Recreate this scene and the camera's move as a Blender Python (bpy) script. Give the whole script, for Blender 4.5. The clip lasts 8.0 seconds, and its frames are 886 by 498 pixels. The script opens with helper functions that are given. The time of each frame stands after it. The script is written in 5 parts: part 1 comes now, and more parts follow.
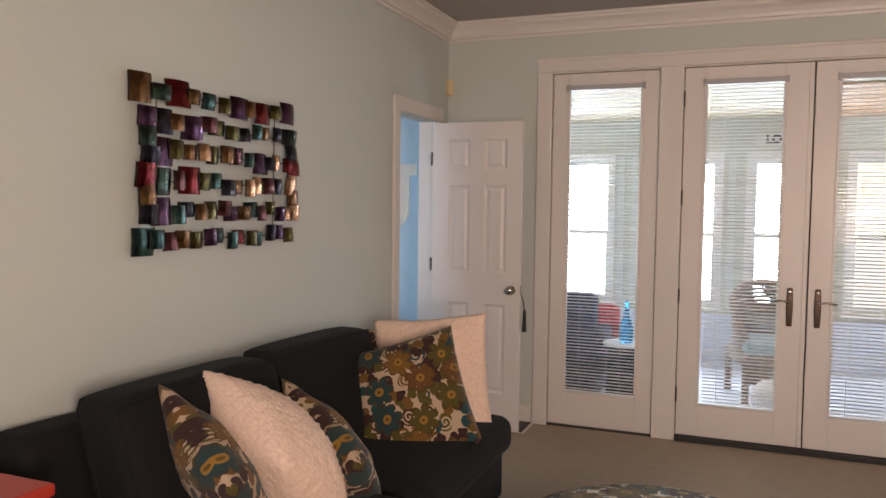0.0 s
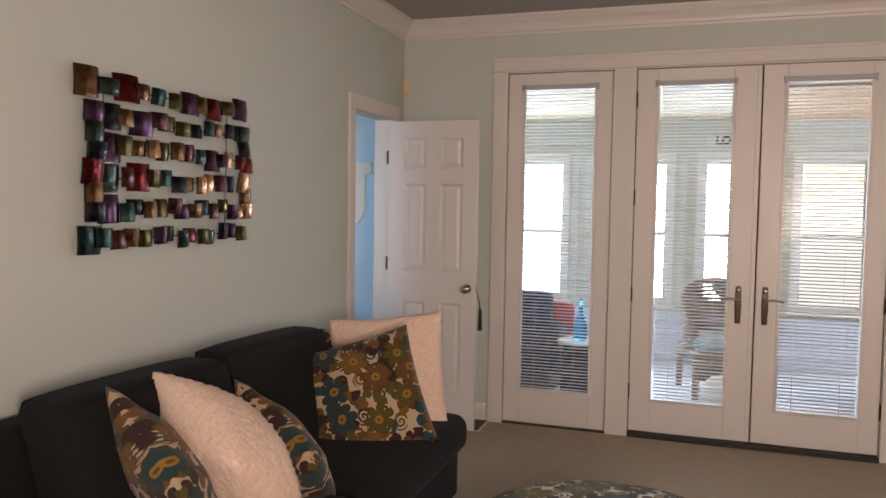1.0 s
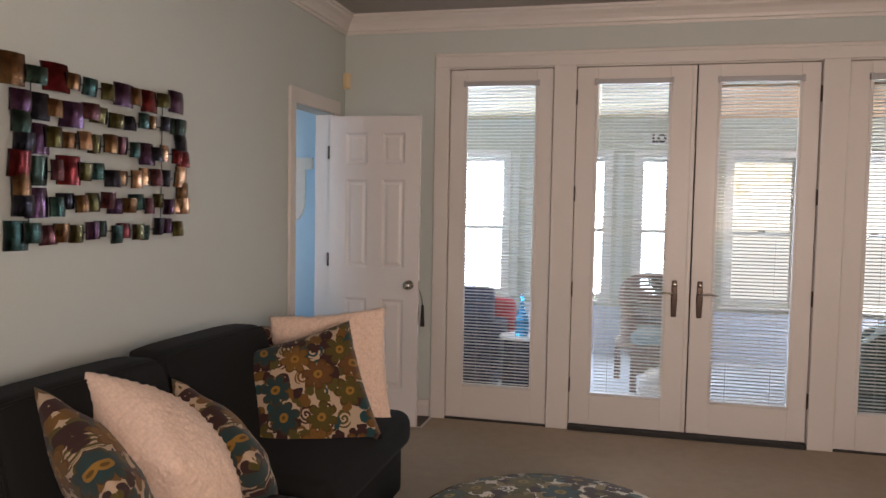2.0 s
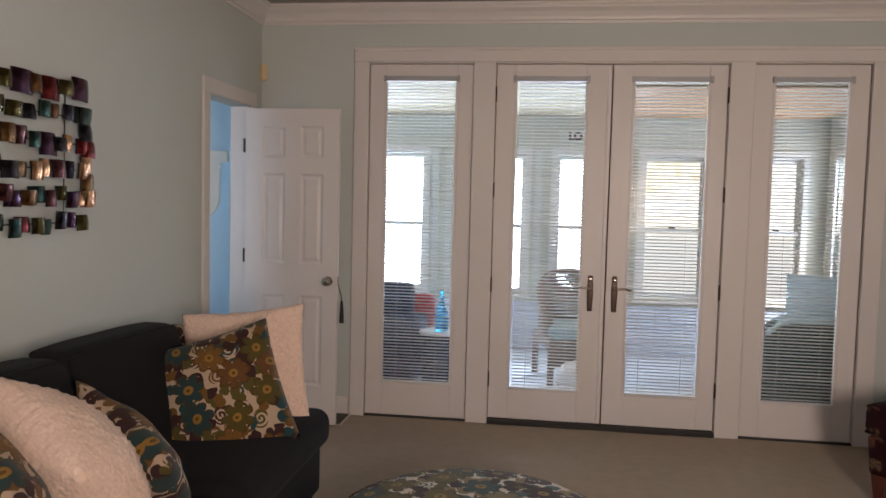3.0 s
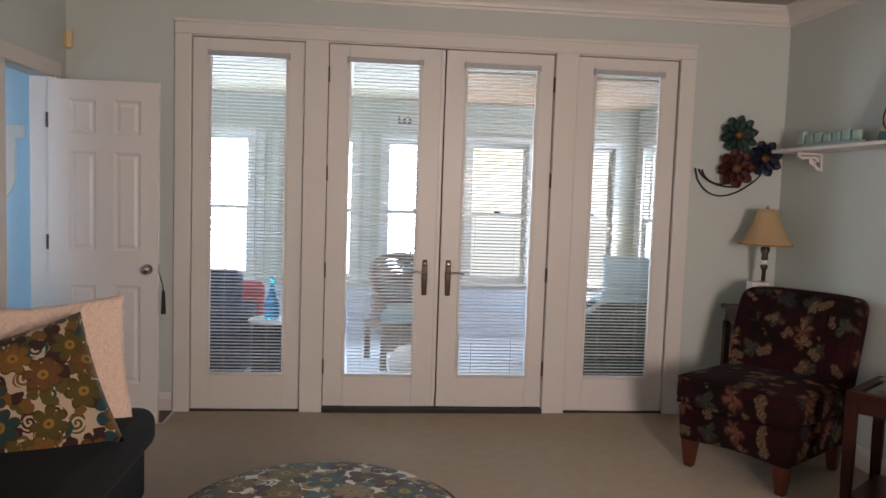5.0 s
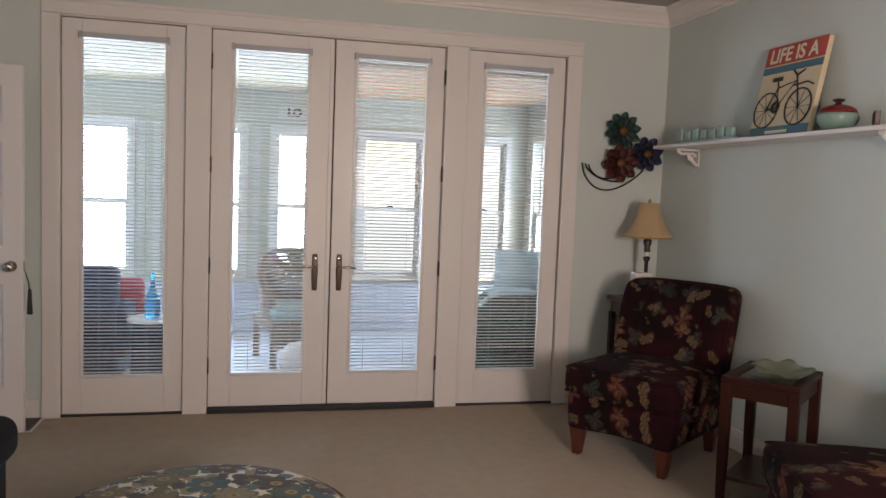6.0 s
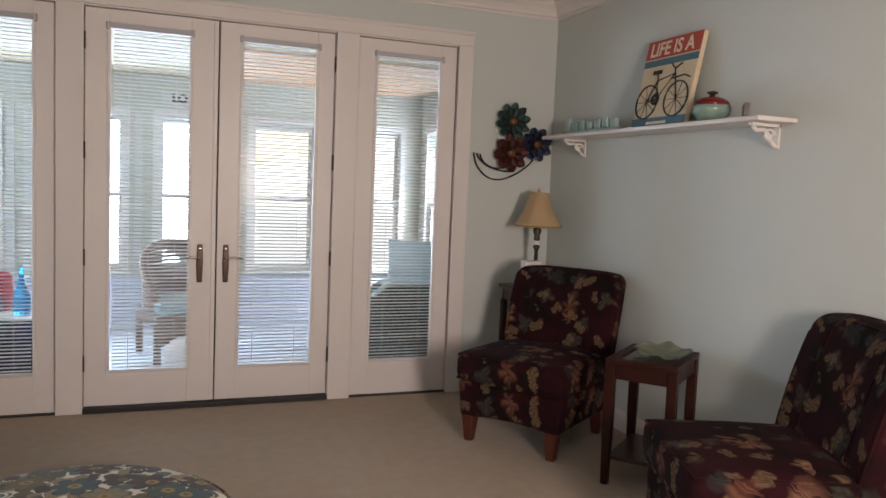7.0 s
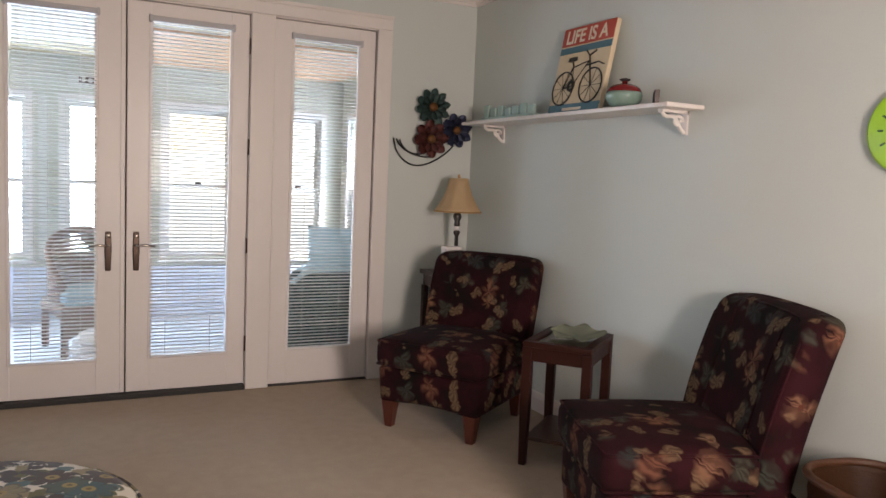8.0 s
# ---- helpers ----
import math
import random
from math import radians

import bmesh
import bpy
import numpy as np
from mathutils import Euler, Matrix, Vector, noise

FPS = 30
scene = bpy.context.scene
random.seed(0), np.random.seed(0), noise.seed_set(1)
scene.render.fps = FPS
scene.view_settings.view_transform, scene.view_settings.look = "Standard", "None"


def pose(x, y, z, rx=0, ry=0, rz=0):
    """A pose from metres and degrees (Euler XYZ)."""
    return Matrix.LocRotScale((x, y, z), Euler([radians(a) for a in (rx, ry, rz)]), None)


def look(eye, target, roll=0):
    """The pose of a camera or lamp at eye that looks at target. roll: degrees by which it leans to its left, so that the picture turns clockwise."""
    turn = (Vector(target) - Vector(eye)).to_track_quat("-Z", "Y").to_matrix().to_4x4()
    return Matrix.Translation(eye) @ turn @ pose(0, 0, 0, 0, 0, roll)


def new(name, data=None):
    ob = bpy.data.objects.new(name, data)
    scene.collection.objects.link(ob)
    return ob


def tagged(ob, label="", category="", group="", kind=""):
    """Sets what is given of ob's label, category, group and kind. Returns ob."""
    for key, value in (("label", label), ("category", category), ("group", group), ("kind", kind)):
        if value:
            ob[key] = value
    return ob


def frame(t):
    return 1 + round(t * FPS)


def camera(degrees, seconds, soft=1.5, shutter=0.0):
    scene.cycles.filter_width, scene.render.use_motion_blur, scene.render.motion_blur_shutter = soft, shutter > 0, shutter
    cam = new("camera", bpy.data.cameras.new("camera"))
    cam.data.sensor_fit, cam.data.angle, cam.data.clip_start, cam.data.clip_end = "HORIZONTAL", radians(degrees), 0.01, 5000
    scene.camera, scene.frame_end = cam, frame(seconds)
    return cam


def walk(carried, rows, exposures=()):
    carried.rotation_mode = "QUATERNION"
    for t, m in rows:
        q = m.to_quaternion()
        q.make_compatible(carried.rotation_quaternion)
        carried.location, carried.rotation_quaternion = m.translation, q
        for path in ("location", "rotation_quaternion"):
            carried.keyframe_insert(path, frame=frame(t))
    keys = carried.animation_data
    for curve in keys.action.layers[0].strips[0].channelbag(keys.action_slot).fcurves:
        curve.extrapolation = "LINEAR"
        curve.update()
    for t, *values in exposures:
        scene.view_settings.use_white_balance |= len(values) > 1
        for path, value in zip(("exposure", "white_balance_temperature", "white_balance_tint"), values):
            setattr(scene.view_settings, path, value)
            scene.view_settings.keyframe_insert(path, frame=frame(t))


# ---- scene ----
cam = camera(60.1, 8.0, soft=1.6)
PATH = [
    (0, (0.394, -5.249, 1.54), (-0.337, -3.391, 1.426), 0.7),
    (0.5, (0.392, -5.245, 1.538), (-0.283, -3.365, 1.424), 0.8),
    (1, (0.395, -5.241, 1.538), (-0.229, -3.344, 1.423), 0.9),
    (1.5, (0.386, -5.238, 1.534), (-0.173, -3.321, 1.416), 0.9),
    (3, (0.37, -5.209, 1.525), (0.103, -3.231, 1.399), 1.4),
    (3.5, (0.358, -5.193, 1.527), (0.199, -3.204, 1.393), 1.5),
    (4, (0.348, -5.181, 1.522), (0.294, -3.186, 1.385), 1.6),
    (5.5, (0.264, -5.101, 1.517), (0.594, -3.135, 1.358), 2.1),
    (6, (0.317, -5.08, 1.501), (0.782, -3.141, 1.347), 2.2),
    (6.5, (0.337, -5.067, 1.494), (0.948, -3.169, 1.336), 2.3),
    (7, (0.373, -5.061, 1.471), (1.089, -3.2, 1.311), 2.4),
    (7.5, (0.4, -5.054, 1.462), (1.209, -3.232, 1.291), 2.4),
    (8, (0.417, -5.065, 1.452), (1.309, -3.284, 1.271), 2.5),
]
walk(cam, [(t, look(eye, target, roll)) for t, eye, target, roll in PATH],
     exposures=[(0.0, 0.02, 6950, 16), (1.5, -0.14, 6800, 15), (3.0, -0.31, 6500, 13), (4.0, -0.22, 6400, 12), (5.5, -0.11, 6300, 11), (6.5, -0.05, 6300, 11), (7.5, 0.10, 6300, 12), (8.0, 0.19, 6300, 12)])

# ---- world, sun and large lights ----
XL, XR, YB, ZC = -1.645, 3.15, -6.2, 2.84      # room: left and right wall, back wall, ceiling
world = bpy.data.worlds.new("world")
scene.world = world
world.use_nodes = True
wn = world.node_tree
sky = wn.nodes.new("ShaderNodeTexSky")
sky.sky_type, sky.sun_disc = 'NISHITA', False
sky.sun_elevation, sky.sun_rotation = radians(42), radians(150)
wn.links.new(sky.outputs[0], wn.nodes["Background"].inputs[0])
wn.nodes["Background"].inputs[1].default_value = 0.15

sun = new("sun", bpy.data.lights.new("sun", 'SUN'))
sun.data.energy, sun.data.angle, sun.data.color = 5.0, radians(0.5), (1.0, 0.94, 0.85)
sun.matrix_world = look((3.2, -5.6, 6.4), (0, 0, 0))


def area_light(name, watts, colour, w, h, eye, target):
    lamp = new(name, bpy.data.lights.new(name, 'AREA'))
    lamp.data.shape, lamp.data.size, lamp.data.size_y = 'RECTANGLE', w, h
    lamp.data.energy, lamp.data.color = watts, colour
    lamp.matrix_world = look(eye, target)
    return lamp


# added fill out of view on the left, brightens the right wall
area_light("window_light_west", 14, (1.0, 0.90, 0.90), 0.9, 1.3, (XL + 0.02, -5.45, 1.65), (1.6, -4.4, 1.0))
area_light("window_light_back", 122, (1.0, 0.795, 0.685), 0.55, 0.85, (1.55, YB + 0.03, 1.55), (1.2, 0, 1.2))
# added fill that brightens the blue hall; no window stands behind it
area_light("window_light_hall", 16, (0.74, 0.87, 1.0), 0.9, 1.1, (-2.6, -2.37, 1.5), (-2.5, 0, 1.5))
# added fill at the sunroom's unseen west side, lifts its walls and slats
area_light("window_light_sunroom", 13, (0.88, 0.94, 1.0), 1.6, 1.4, (-2.38, 1.4, 1.3), (0, 1.4, 1.2))
area_light("window_light_east", 42, (0.72, 0.84, 1.0), 0.9, 1.36, (3.19, 2.10, 1.3), (0, 2.10, 1.3))
for wx, ww in ((-1.435, 0.96), (-0.115, 0.42), (0.77, 0.55)):
    area_light("window_light_north", 75 * ww, (0.66, 0.81, 1.0), ww, 1.36, (wx, 2.93, 1.3), (wx, 0, 1.3))

# ---- materials ----


def nodes_of(name):
    m = bpy.data.materials.new(name)
    m.use_nodes = True
    t = m.node_tree
    return m, t, t.nodes["Principled BSDF"]


def link(t, a, b):
    t.links.new(a, b)


def node(t, kind, **settings):
    n = t.nodes.new(kind)
    for k, v in settings.items():
        n.inputs[k].default_value = v
    return n


def mixcol(t, fac, a, b, mode='MIX'):
    """Mix two colours; each of fac, a and b is a socket or a value."""
    n = t.nodes.new("ShaderNodeMix")
    n.data_type, n.blend_type = 'RGBA', mode
    for sock, v in ((n.inputs[0], fac), (n.inputs[6], a), (n.inputs[7], b)):
        if hasattr(v, "links"):
            t.links.new(v, sock)
        else:
            sock.default_value = v if isinstance(v, (int, float)) else (*v, 1)
    return n.outputs[2]


def maths(t, op, a, b=0.0):
    n = t.nodes.new("ShaderNodeMath")
    n.operation = op
    for sock, v in zip(n.inputs, (a, b)):
        if hasattr(v, "links"):
            t.links.new(v, sock)
        else:
            sock.default_value = v
    return n.outputs[0]


def ramp(t, fac, stops, hard=False):
    n = t.nodes.new("ShaderNodeValToRGB")
    n.color_ramp.interpolation = 'CONSTANT' if hard else 'LINEAR'
    e = n.color_ramp.elements
    while len(e) < len(stops):
        e.new(0.5)
    for el, (p, c) in zip(e, stops):
        el.position, el.color = p, (*c, 1)
    t.links.new(fac, n.inputs[0])
    return n.outputs[0]


def coords(t, scale=(1, 1, 1), kind="Object"):
    tc = t.nodes.new("ShaderNodeTexCoord")
    mp = t.nodes.new("ShaderNodeMapping")
    mp.inputs["Scale"].default_value = scale
    link(t, tc.outputs[kind], mp.inputs[0])
    return mp.outputs[0]


def noise_of(t, vec, scale, detail=4.0, rough=0.6):
    n = node(t, "ShaderNodeTexNoise", Scale=scale, Detail=detail, Roughness=rough)
    link(t, vec, n.inputs["Vector"])
    return n


def bumped(t, bsdf, height, strength, distance):
    b = node(t, "ShaderNodeBump", Strength=strength, Distance=distance)
    link(t, height, b.inputs["Height"])
    link(t, b.outputs[0], bsdf.inputs["Normal"])
    return b


def surface(name, colour, rough, vary=0.08, grain=60.0, stain=1.5, bump=0.15, depth=0.002, metal=0.0, stretch=(1, 1, 1), spec=0.5):
    """Colour that varies at two scales, with fine relief."""
    m, t, p = nodes_of(name)
    v = coords(t, stretch)
    fine, wide = noise_of(t, v, grain), noise_of(t, v, stain, 3.0)
    dark = tuple(c * (1 - 2 * vary) for c in colour)
    light = tuple(min(1, c * (1 + vary)) for c in colour)
    c1 = mixcol(t, fine.outputs[0], dark, light)
    c2 = mixcol(t, wide.outputs[0], dark, light)
    link(t, mixcol(t, 0.5, c1, c2), p.inputs["Base Color"])
    link(t, maths(t, 'ADD', maths(t, 'MULTIPLY', wide.outputs[0], 0.15), rough - 0.07), p.inputs["Roughness"])
    p.inputs["Metallic"].default_value = metal
    p.inputs["Specular IOR Level"].default_value = spec
    bumped(t, p, fine.outputs[0], bump, depth)
    return m


def floral(name, ground, petals, heart, leaf, size, petal_count=6, distort=0.02, flat=True, rough=0.9, weave=900.0, sheen=0.1):
    """Printed fabric: large flowers in several colours, scrolls and small leaves on a plain ground."""
    m, t, p = nodes_of(name)
    v = coords(t)
    wob = noise_of(t, v, 9.0, 2.0)
    off = t.nodes.new("ShaderNodeVectorMath")
    off.operation = 'MULTIPLY_ADD'
    link(t, wob.outputs["Color"], off.inputs[0])
    off.inputs[1].default_value, off.inputs[2].default_value = (distort,) * 3, (0, 0, 0)
    add = t.nodes.new("ShaderNodeVectorMath")
    link(t, v, add.inputs[0])
    link(t, off.outputs[0], add.inputs[1])
    pos = add.outputs[0]

    def layer(scale, count, shift):
        moved = t.nodes.new("ShaderNodeVectorMath")
        link(t, pos, moved.inputs[0])
        moved.inputs[1].default_value = (shift, shift * 0.7, shift * 1.3)
        vor = t.nodes.new("ShaderNodeTexVoronoi")
        vor.voronoi_dimensions = '2D' if flat else '3D'
        vor.inputs["Scale"].default_value = scale
        vor.inputs["Randomness"].default_value = 0.75
        link(t, moved.outputs[0], vor.inputs["Vector"])
        sub = t.nodes.new("ShaderNodeVectorMath")
        sub.operation = 'SUBTRACT'
        link(t, moved.outputs[0], sub.inputs[0])
        link(t, vor.outputs["Position"], sub.inputs[1])
        sep = t.nodes.new("ShaderNodeSeparateXYZ")
        link(t, sub.outputs[0], sep.inputs[0])
        sx = sep.outputs[0]
        sy = sep.outputs[1] if flat else maths(t, 'ADD', maths(t, 'MULTIPLY', sep.outputs[1], 0.6), sep.outputs[2])
        ang = maths(t, 'ARCTAN2', sy, sx)
        rad = maths(t, 'MULTIPLY', maths(t, 'SQRT', maths(t, 'ADD', maths(t, 'MULTIPLY', sx, sx), maths(t, 'MULTIPLY', sy, sy))), scale)
        rnd = t.nodes.new("ShaderNodeSeparateColor")
        link(t, vor.outputs["Color"], rnd.inputs[0])
        lobes = maths(t, 'ABSOLUTE', maths(t, 'COSINE', maths(t, 'ADD', maths(t, 'MULTIPLY', ang, count / 2), maths(t, 'MULTIPLY', rnd.outputs[2], 6.0))))
        edge = maths(t, 'ADD', maths(t, 'MULTIPLY', maths(t, 'POWER', lobes, 0.55), 0.25), 0.24)
        return ang, rad, rnd, edge

    # small leaves and scrolls first, then the large flowers on top
    ang2, rad2, rnd2, edge2 = layer(size * 1.9, 2, 3.7)
    leaf_mask = maths(t, 'LESS_THAN', rad2, maths(t, 'MULTIPLY', edge2, 1.05))
    leaf_col = ramp(t, rnd2.outputs[0], leaf, hard=True)
    spiral = maths(t, 'SINE', maths(t, 'ADD', maths(t, 'MULTIPLY', rad2, 26.0), ang2))
    curl = maths(t, 'MULTIPLY', maths(t, 'GREATER_THAN', spiral, 0.1), maths(t, 'GREATER_THAN', rnd2.outputs[1], 0.4))
    base = mixcol(t, leaf_mask, ground, leaf_col)
    base = mixcol(t, maths(t, 'MULTIPLY', curl, maths(t, 'LESS_THAN', rad2, 0.42)), base, ground)
    ang3, rad3, rnd3, edge3 = layer(size * 2.6, 2, 8.1)
    sprig = maths(t, 'MULTIPLY', maths(t, 'LESS_THAN', rad3, maths(t, 'MULTIPLY', edge3, 1.1)), maths(t, 'GREATER_THAN', rnd3.outputs[1], 0.2))
    base = mixcol(t, sprig, base, ramp(t, rnd3.outputs[0], leaf, hard=True))
    ang, rad, rnd, edge = layer(size, petal_count, 0.0)
    petal_col = ramp(t, rnd.outputs[0], petals, hard=True)
    shade = maths(t, 'DIVIDE', rad, edge)
    petal_col = mixcol(t, maths(t, 'MULTIPLY', maths(t, 'GREATER_THAN', shade, 0.86), 0.6), petal_col, tuple(c * 0.35 for c in petals[0][1]))
    veins = noise_of(t, pos, 70.0, 3.0)
    petal_col = mixcol(t, maths(t, 'MULTIPLY', veins.outputs[0], 0.55), petal_col, tuple(c * 0.3 for c in petals[-1][1]))
    base = mixcol(t, maths(t, 'LESS_THAN', rad, edge), base, petal_col)
    base = mixcol(t, maths(t, 'LESS_THAN', rad, 0.13), base, heart)
    base = mixcol(t, maths(t, 'LESS_THAN', rad, 0.05), base, tuple(c * 0.4 for c in heart))
    link(t, base, p.inputs["Base Color"])
    p.inputs["Roughness"].default_value = rough
    p.inputs["Specular IOR Level"].default_value = 0.2
    p.inputs["Sheen Weight"].default_value = sheen
    thread = noise_of(t, v, weave, 2.0)
    bumped(t, p, thread.outputs[0], 0.3, 0.001)
    return m


WALL = surface("aqua_wall_paint", (0.542, 0.586, 0.556), 0.75, 0.035, 130, 0.7, 0.5, 0.0022, spec=0.3)
WHITE = surface("white_trim_paint", (0.68, 0.645, 0.61), 0.42, 0.03, 35, 1.2, 0.05, 0.001)
DOORWHITE = surface("white_door_paint", (0.69, 0.655, 0.625), 0.40, 0.03, 35, 1.5, 0.06, 0.001)
# white ceiling paint, darkened to grey so the colour carries its shade
CEIL = surface("shaded_ceiling_paint", (0.36, 0.34, 0.315), 0.85, 0.03, 120, 0.8, 0.3, 0.0015)
BLUEWALL = surface("pale_blue_paint", (0.46, 0.64, 0.80), 0.7, 0.03, 120, 0.8, 0.2, 0.001)
SUNCEIL = surface("cream_ceiling_paint", (0.52, 0.42, 0.27), 0.7, 0.05, 60, 1.0, 0.2, 0.001)
SUNWALL = surface("pale_green_paint", (0.53, 0.525, 0.445), 0.7, 0.04, 100, 1.0, 0.2, 0.001)
# white boarding with the lavender cast of daylight mixed into its colour
WAINSCOT = surface("daylight_tinted_white_paint", (0.58, 0.61, 0.70), 0.55, 0.03, 40, 1.5, 0.1, 0.001)
SUNTRIM = surface("pale_sunroom_trim", (0.60, 0.60, 0.56), 0.5, 0.04, 40, 1.5, 0.1, 0.001)
# tile colour shifted to blue for the same daylight cast
SUNFLOOR = surface("pale_tile", (0.50, 0.53, 0.59), 0.45, 0.06, 30, 1.5, 0.1, 0.001)
SLAT = surface("white_blind_slat", (0.80, 0.79, 0.77), 0.45, 0.03, 40, 2, 0.05, 0.0005)
slat_tree = SLAT.node_tree
slat_glow = node(slat_tree, "ShaderNodeBsdfTranslucent", Color=(0.80, 0.80, 0.78, 1))
slat_mix = node(slat_tree, "ShaderNodeMixShader", Fac=0.38)
link(slat_tree, slat_tree.nodes["Principled BSDF"].outputs[0], slat_mix.inputs[1])
link(slat_tree, slat_glow.outputs[0], slat_mix.inputs[2])
link(slat_tree, slat_mix.outputs[0], slat_tree.nodes["Material Output"].inputs[0])
GREYPLASTIC = surface("grey_plastic", (0.42, 0.42, 0.43), 0.4, 0.05, 60, 3, 0.05, 0.0005)
BRONZE = surface("aged_bronze", (0.07, 0.05, 0.04), 0.40, 0.2, 90, 6, 0.1, 0.0005, metal=0.9)
NICKEL = surface("brushed_nickel", (0.50, 0.45, 0.40), 0.25, 0.08, 200, 6, 0.05, 0.0003, metal=1.0)
BLACK = surface("black_rubber", (0.015, 0.014, 0.013), 0.6, 0.2, 80, 4, 0.1, 0.001)
STRIP = surface("brown_rubber", (0.10, 0.075, 0.058), 0.6, 0.15, 80, 4, 0.1, 0.001)
SOFA = surface("charcoal_upholstery", (0.0115, 0.0120, 0.0122), 0.93, 0.14, 500, 3, 0.5, 0.0012, spec=0.15)
sofa_cloth = SOFA.node_tree.nodes["Principled BSDF"]
sofa_cloth.inputs["Sheen Weight"].default_value, sofa_cloth.inputs["Sheen Roughness"].default_value = 0.03, 0.4
sofa_cloth.inputs["Sheen Tint"].default_value = (0.75, 0.88, 1.0, 1)
CHERRY = surface("cherry_wood", (0.085, 0.022, 0.012), 0.34, 0.3, 26, 3, 0.08, 0.0006, stretch=(6, 6, 0.7))
TABLEWOOD = surface("dark_cherry_wood", (0.030, 0.0065, 0.0035), 0.45, 0.3, 28, 3, 0.08, 0.0006, stretch=(6, 6, 0.7), spec=0.22)
DARKWOOD = surface("dark_stained_wood", (0.045, 0.018, 0.012), 0.30, 0.3, 30, 3, 0.08, 0.0006, stretch=(6, 6, 0.8))
REDPAINT = surface("red_lacquer", (0.42, 0.035, 0.022), 0.35, 0.12, 40, 2, 0.06, 0.0006)
SHADE = surface("tan_silk_shade", (0.74, 0.57, 0.34), 0.7, 0.08, 200, 5, 0.2, 0.0006, stretch=(1, 1, 0.15))
BEADS = surface("gold_fringe", (0.40, 0.25, 0.09), 0.5, 0.2, 200, 8, 0.2, 0.0006)
PEWTER = surface("dark_pewter", (0.10, 0.09, 0.08), 0.3, 0.2, 80, 6, 0.1, 0.0005, metal=0.8)
PAPER = surface("white_paper", (0.78, 0.74, 0.72), 0.6, 0.03, 60, 4, 0.05, 0.0005)


def plush_material():
    """Cream plush in small rounded tufts."""
    m, t, p = nodes_of("cream_plush")
    v = coords(t)
    tuft = node(t, "ShaderNodeTexVoronoi", Scale=75.0, Randomness=0.7)
    link(t, v, tuft.inputs["Vector"])
    fine = noise_of(t, v, 350, 3)
    link(t, mixcol(t, tuft.outputs["Distance"], (0.82, 0.63, 0.51), (0.66, 0.49, 0.39)), p.inputs["Base Color"])
    p.inputs["Roughness"].default_value, p.inputs["Specular IOR Level"].default_value = 0.95, 0.1
    p.inputs["Sheen Weight"].default_value = 0.2
    h = maths(t, 'ADD', maths(t, 'MULTIPLY', tuft.outputs["Distance"], -1.0), maths(t, 'MULTIPLY', fine.outputs[0], 0.35))
    bumped(t, p, h, 0.7, 0.004)
    return m


FUR = plush_material()
WICKER = surface("brown_wicker", (0.33, 0.24, 0.20), 0.6, 0.3, 60, 5, 0.5, 0.004, stretch=(1, 1, 3))
NAVY = surface("navy_fabric", (0.022, 0.032, 0.085), 0.9, 0.15, 300, 4, 0.3, 0.001)
TEALCLOTH = surface("pale_teal_fabric", (0.46, 0.58, 0.64), 0.9, 0.12, 200, 6, 0.3, 0.001)
DARKGREEN = surface("dark_green_fabric", (0.03, 0.06, 0.06), 0.9, 0.2, 200, 5, 0.3, 0.001)
REDCLOTH = surface("red_fabric", (0.42, 0.05, 0.07), 0.9, 0.12, 200, 6, 0.3, 0.001)
BASKET = surface("honey_wicker", (0.075, 0.027, 0.008), 0.5, 0.35, 70, 5, 0.8, 0.004, stretch=(1, 1, 2.5))
TANWOOD = surface("tan_ceiling_boards", (0.62, 0.36, 0.20), 0.5, 0.15, 20, 2, 0.1, 0.001, stretch=(1, 8, 1))
LIME = surface("lime_green_plastic", (0.36, 0.66, 0.02), 0.3, 0.06, 30, 5, 0.05, 0.0005)
SEED = surface("dark_green_paint", (0.03, 0.10, 0.02), 0.4, 0.1, 60, 5, 0.05, 0.0005)
IRON = surface("black_iron", (0.02, 0.02, 0.022), 0.5, 0.2, 90, 5, 0.2, 0.0005, metal=0.6)
LEAFGLASS = surface("pale_green_glazed_dish", (0.36, 0.39, 0.27), 0.22, 0.15, 25, 8, 0.1, 0.001)

FLOWERS = floral("flowered_canvas", (0.40, 0.30, 0.21),
                 [(0.0, (0.19, 0.095, 0.022)), (0.28, (0.013, 0.050, 0.055)), (0.52, (0.085, 0.070, 0.016)), (0.68, (0.040, 0.017, 0.014)), (0.84, (0.13, 0.060, 0.02))],
                 (0.24, 0.13, 0.025),
                 [(0.0, (0.075, 0.060, 0.016)), (0.3, (0.035, 0.015, 0.014)), (0.68, (0.015, 0.048, 0.052)), (0.80, (0.13, 0.065, 0.016))],
                 7.0, 7)
OTTOMAN = floral("flowered_ottoman_cloth", (0.60, 0.56, 0.46),
                 [(0.0, (0.035, 0.085, 0.09)), (0.22, (0.15, 0.12, 0.04)), (0.5, (0.045, 0.026, 0.024)), (0.72, (0.24, 0.20, 0.11)), (0.88, (0.06, 0.09, 0.065))],
                 (0.24, 0.18, 0.06),
                 [(0.0, (0.035, 0.027, 0.027)), (0.3, (0.085, 0.085, 0.03)), (0.6, (0.05, 0.10, 0.10)), (0.75, (0.20, 0.16, 0.08))],
                 5.8, 7)


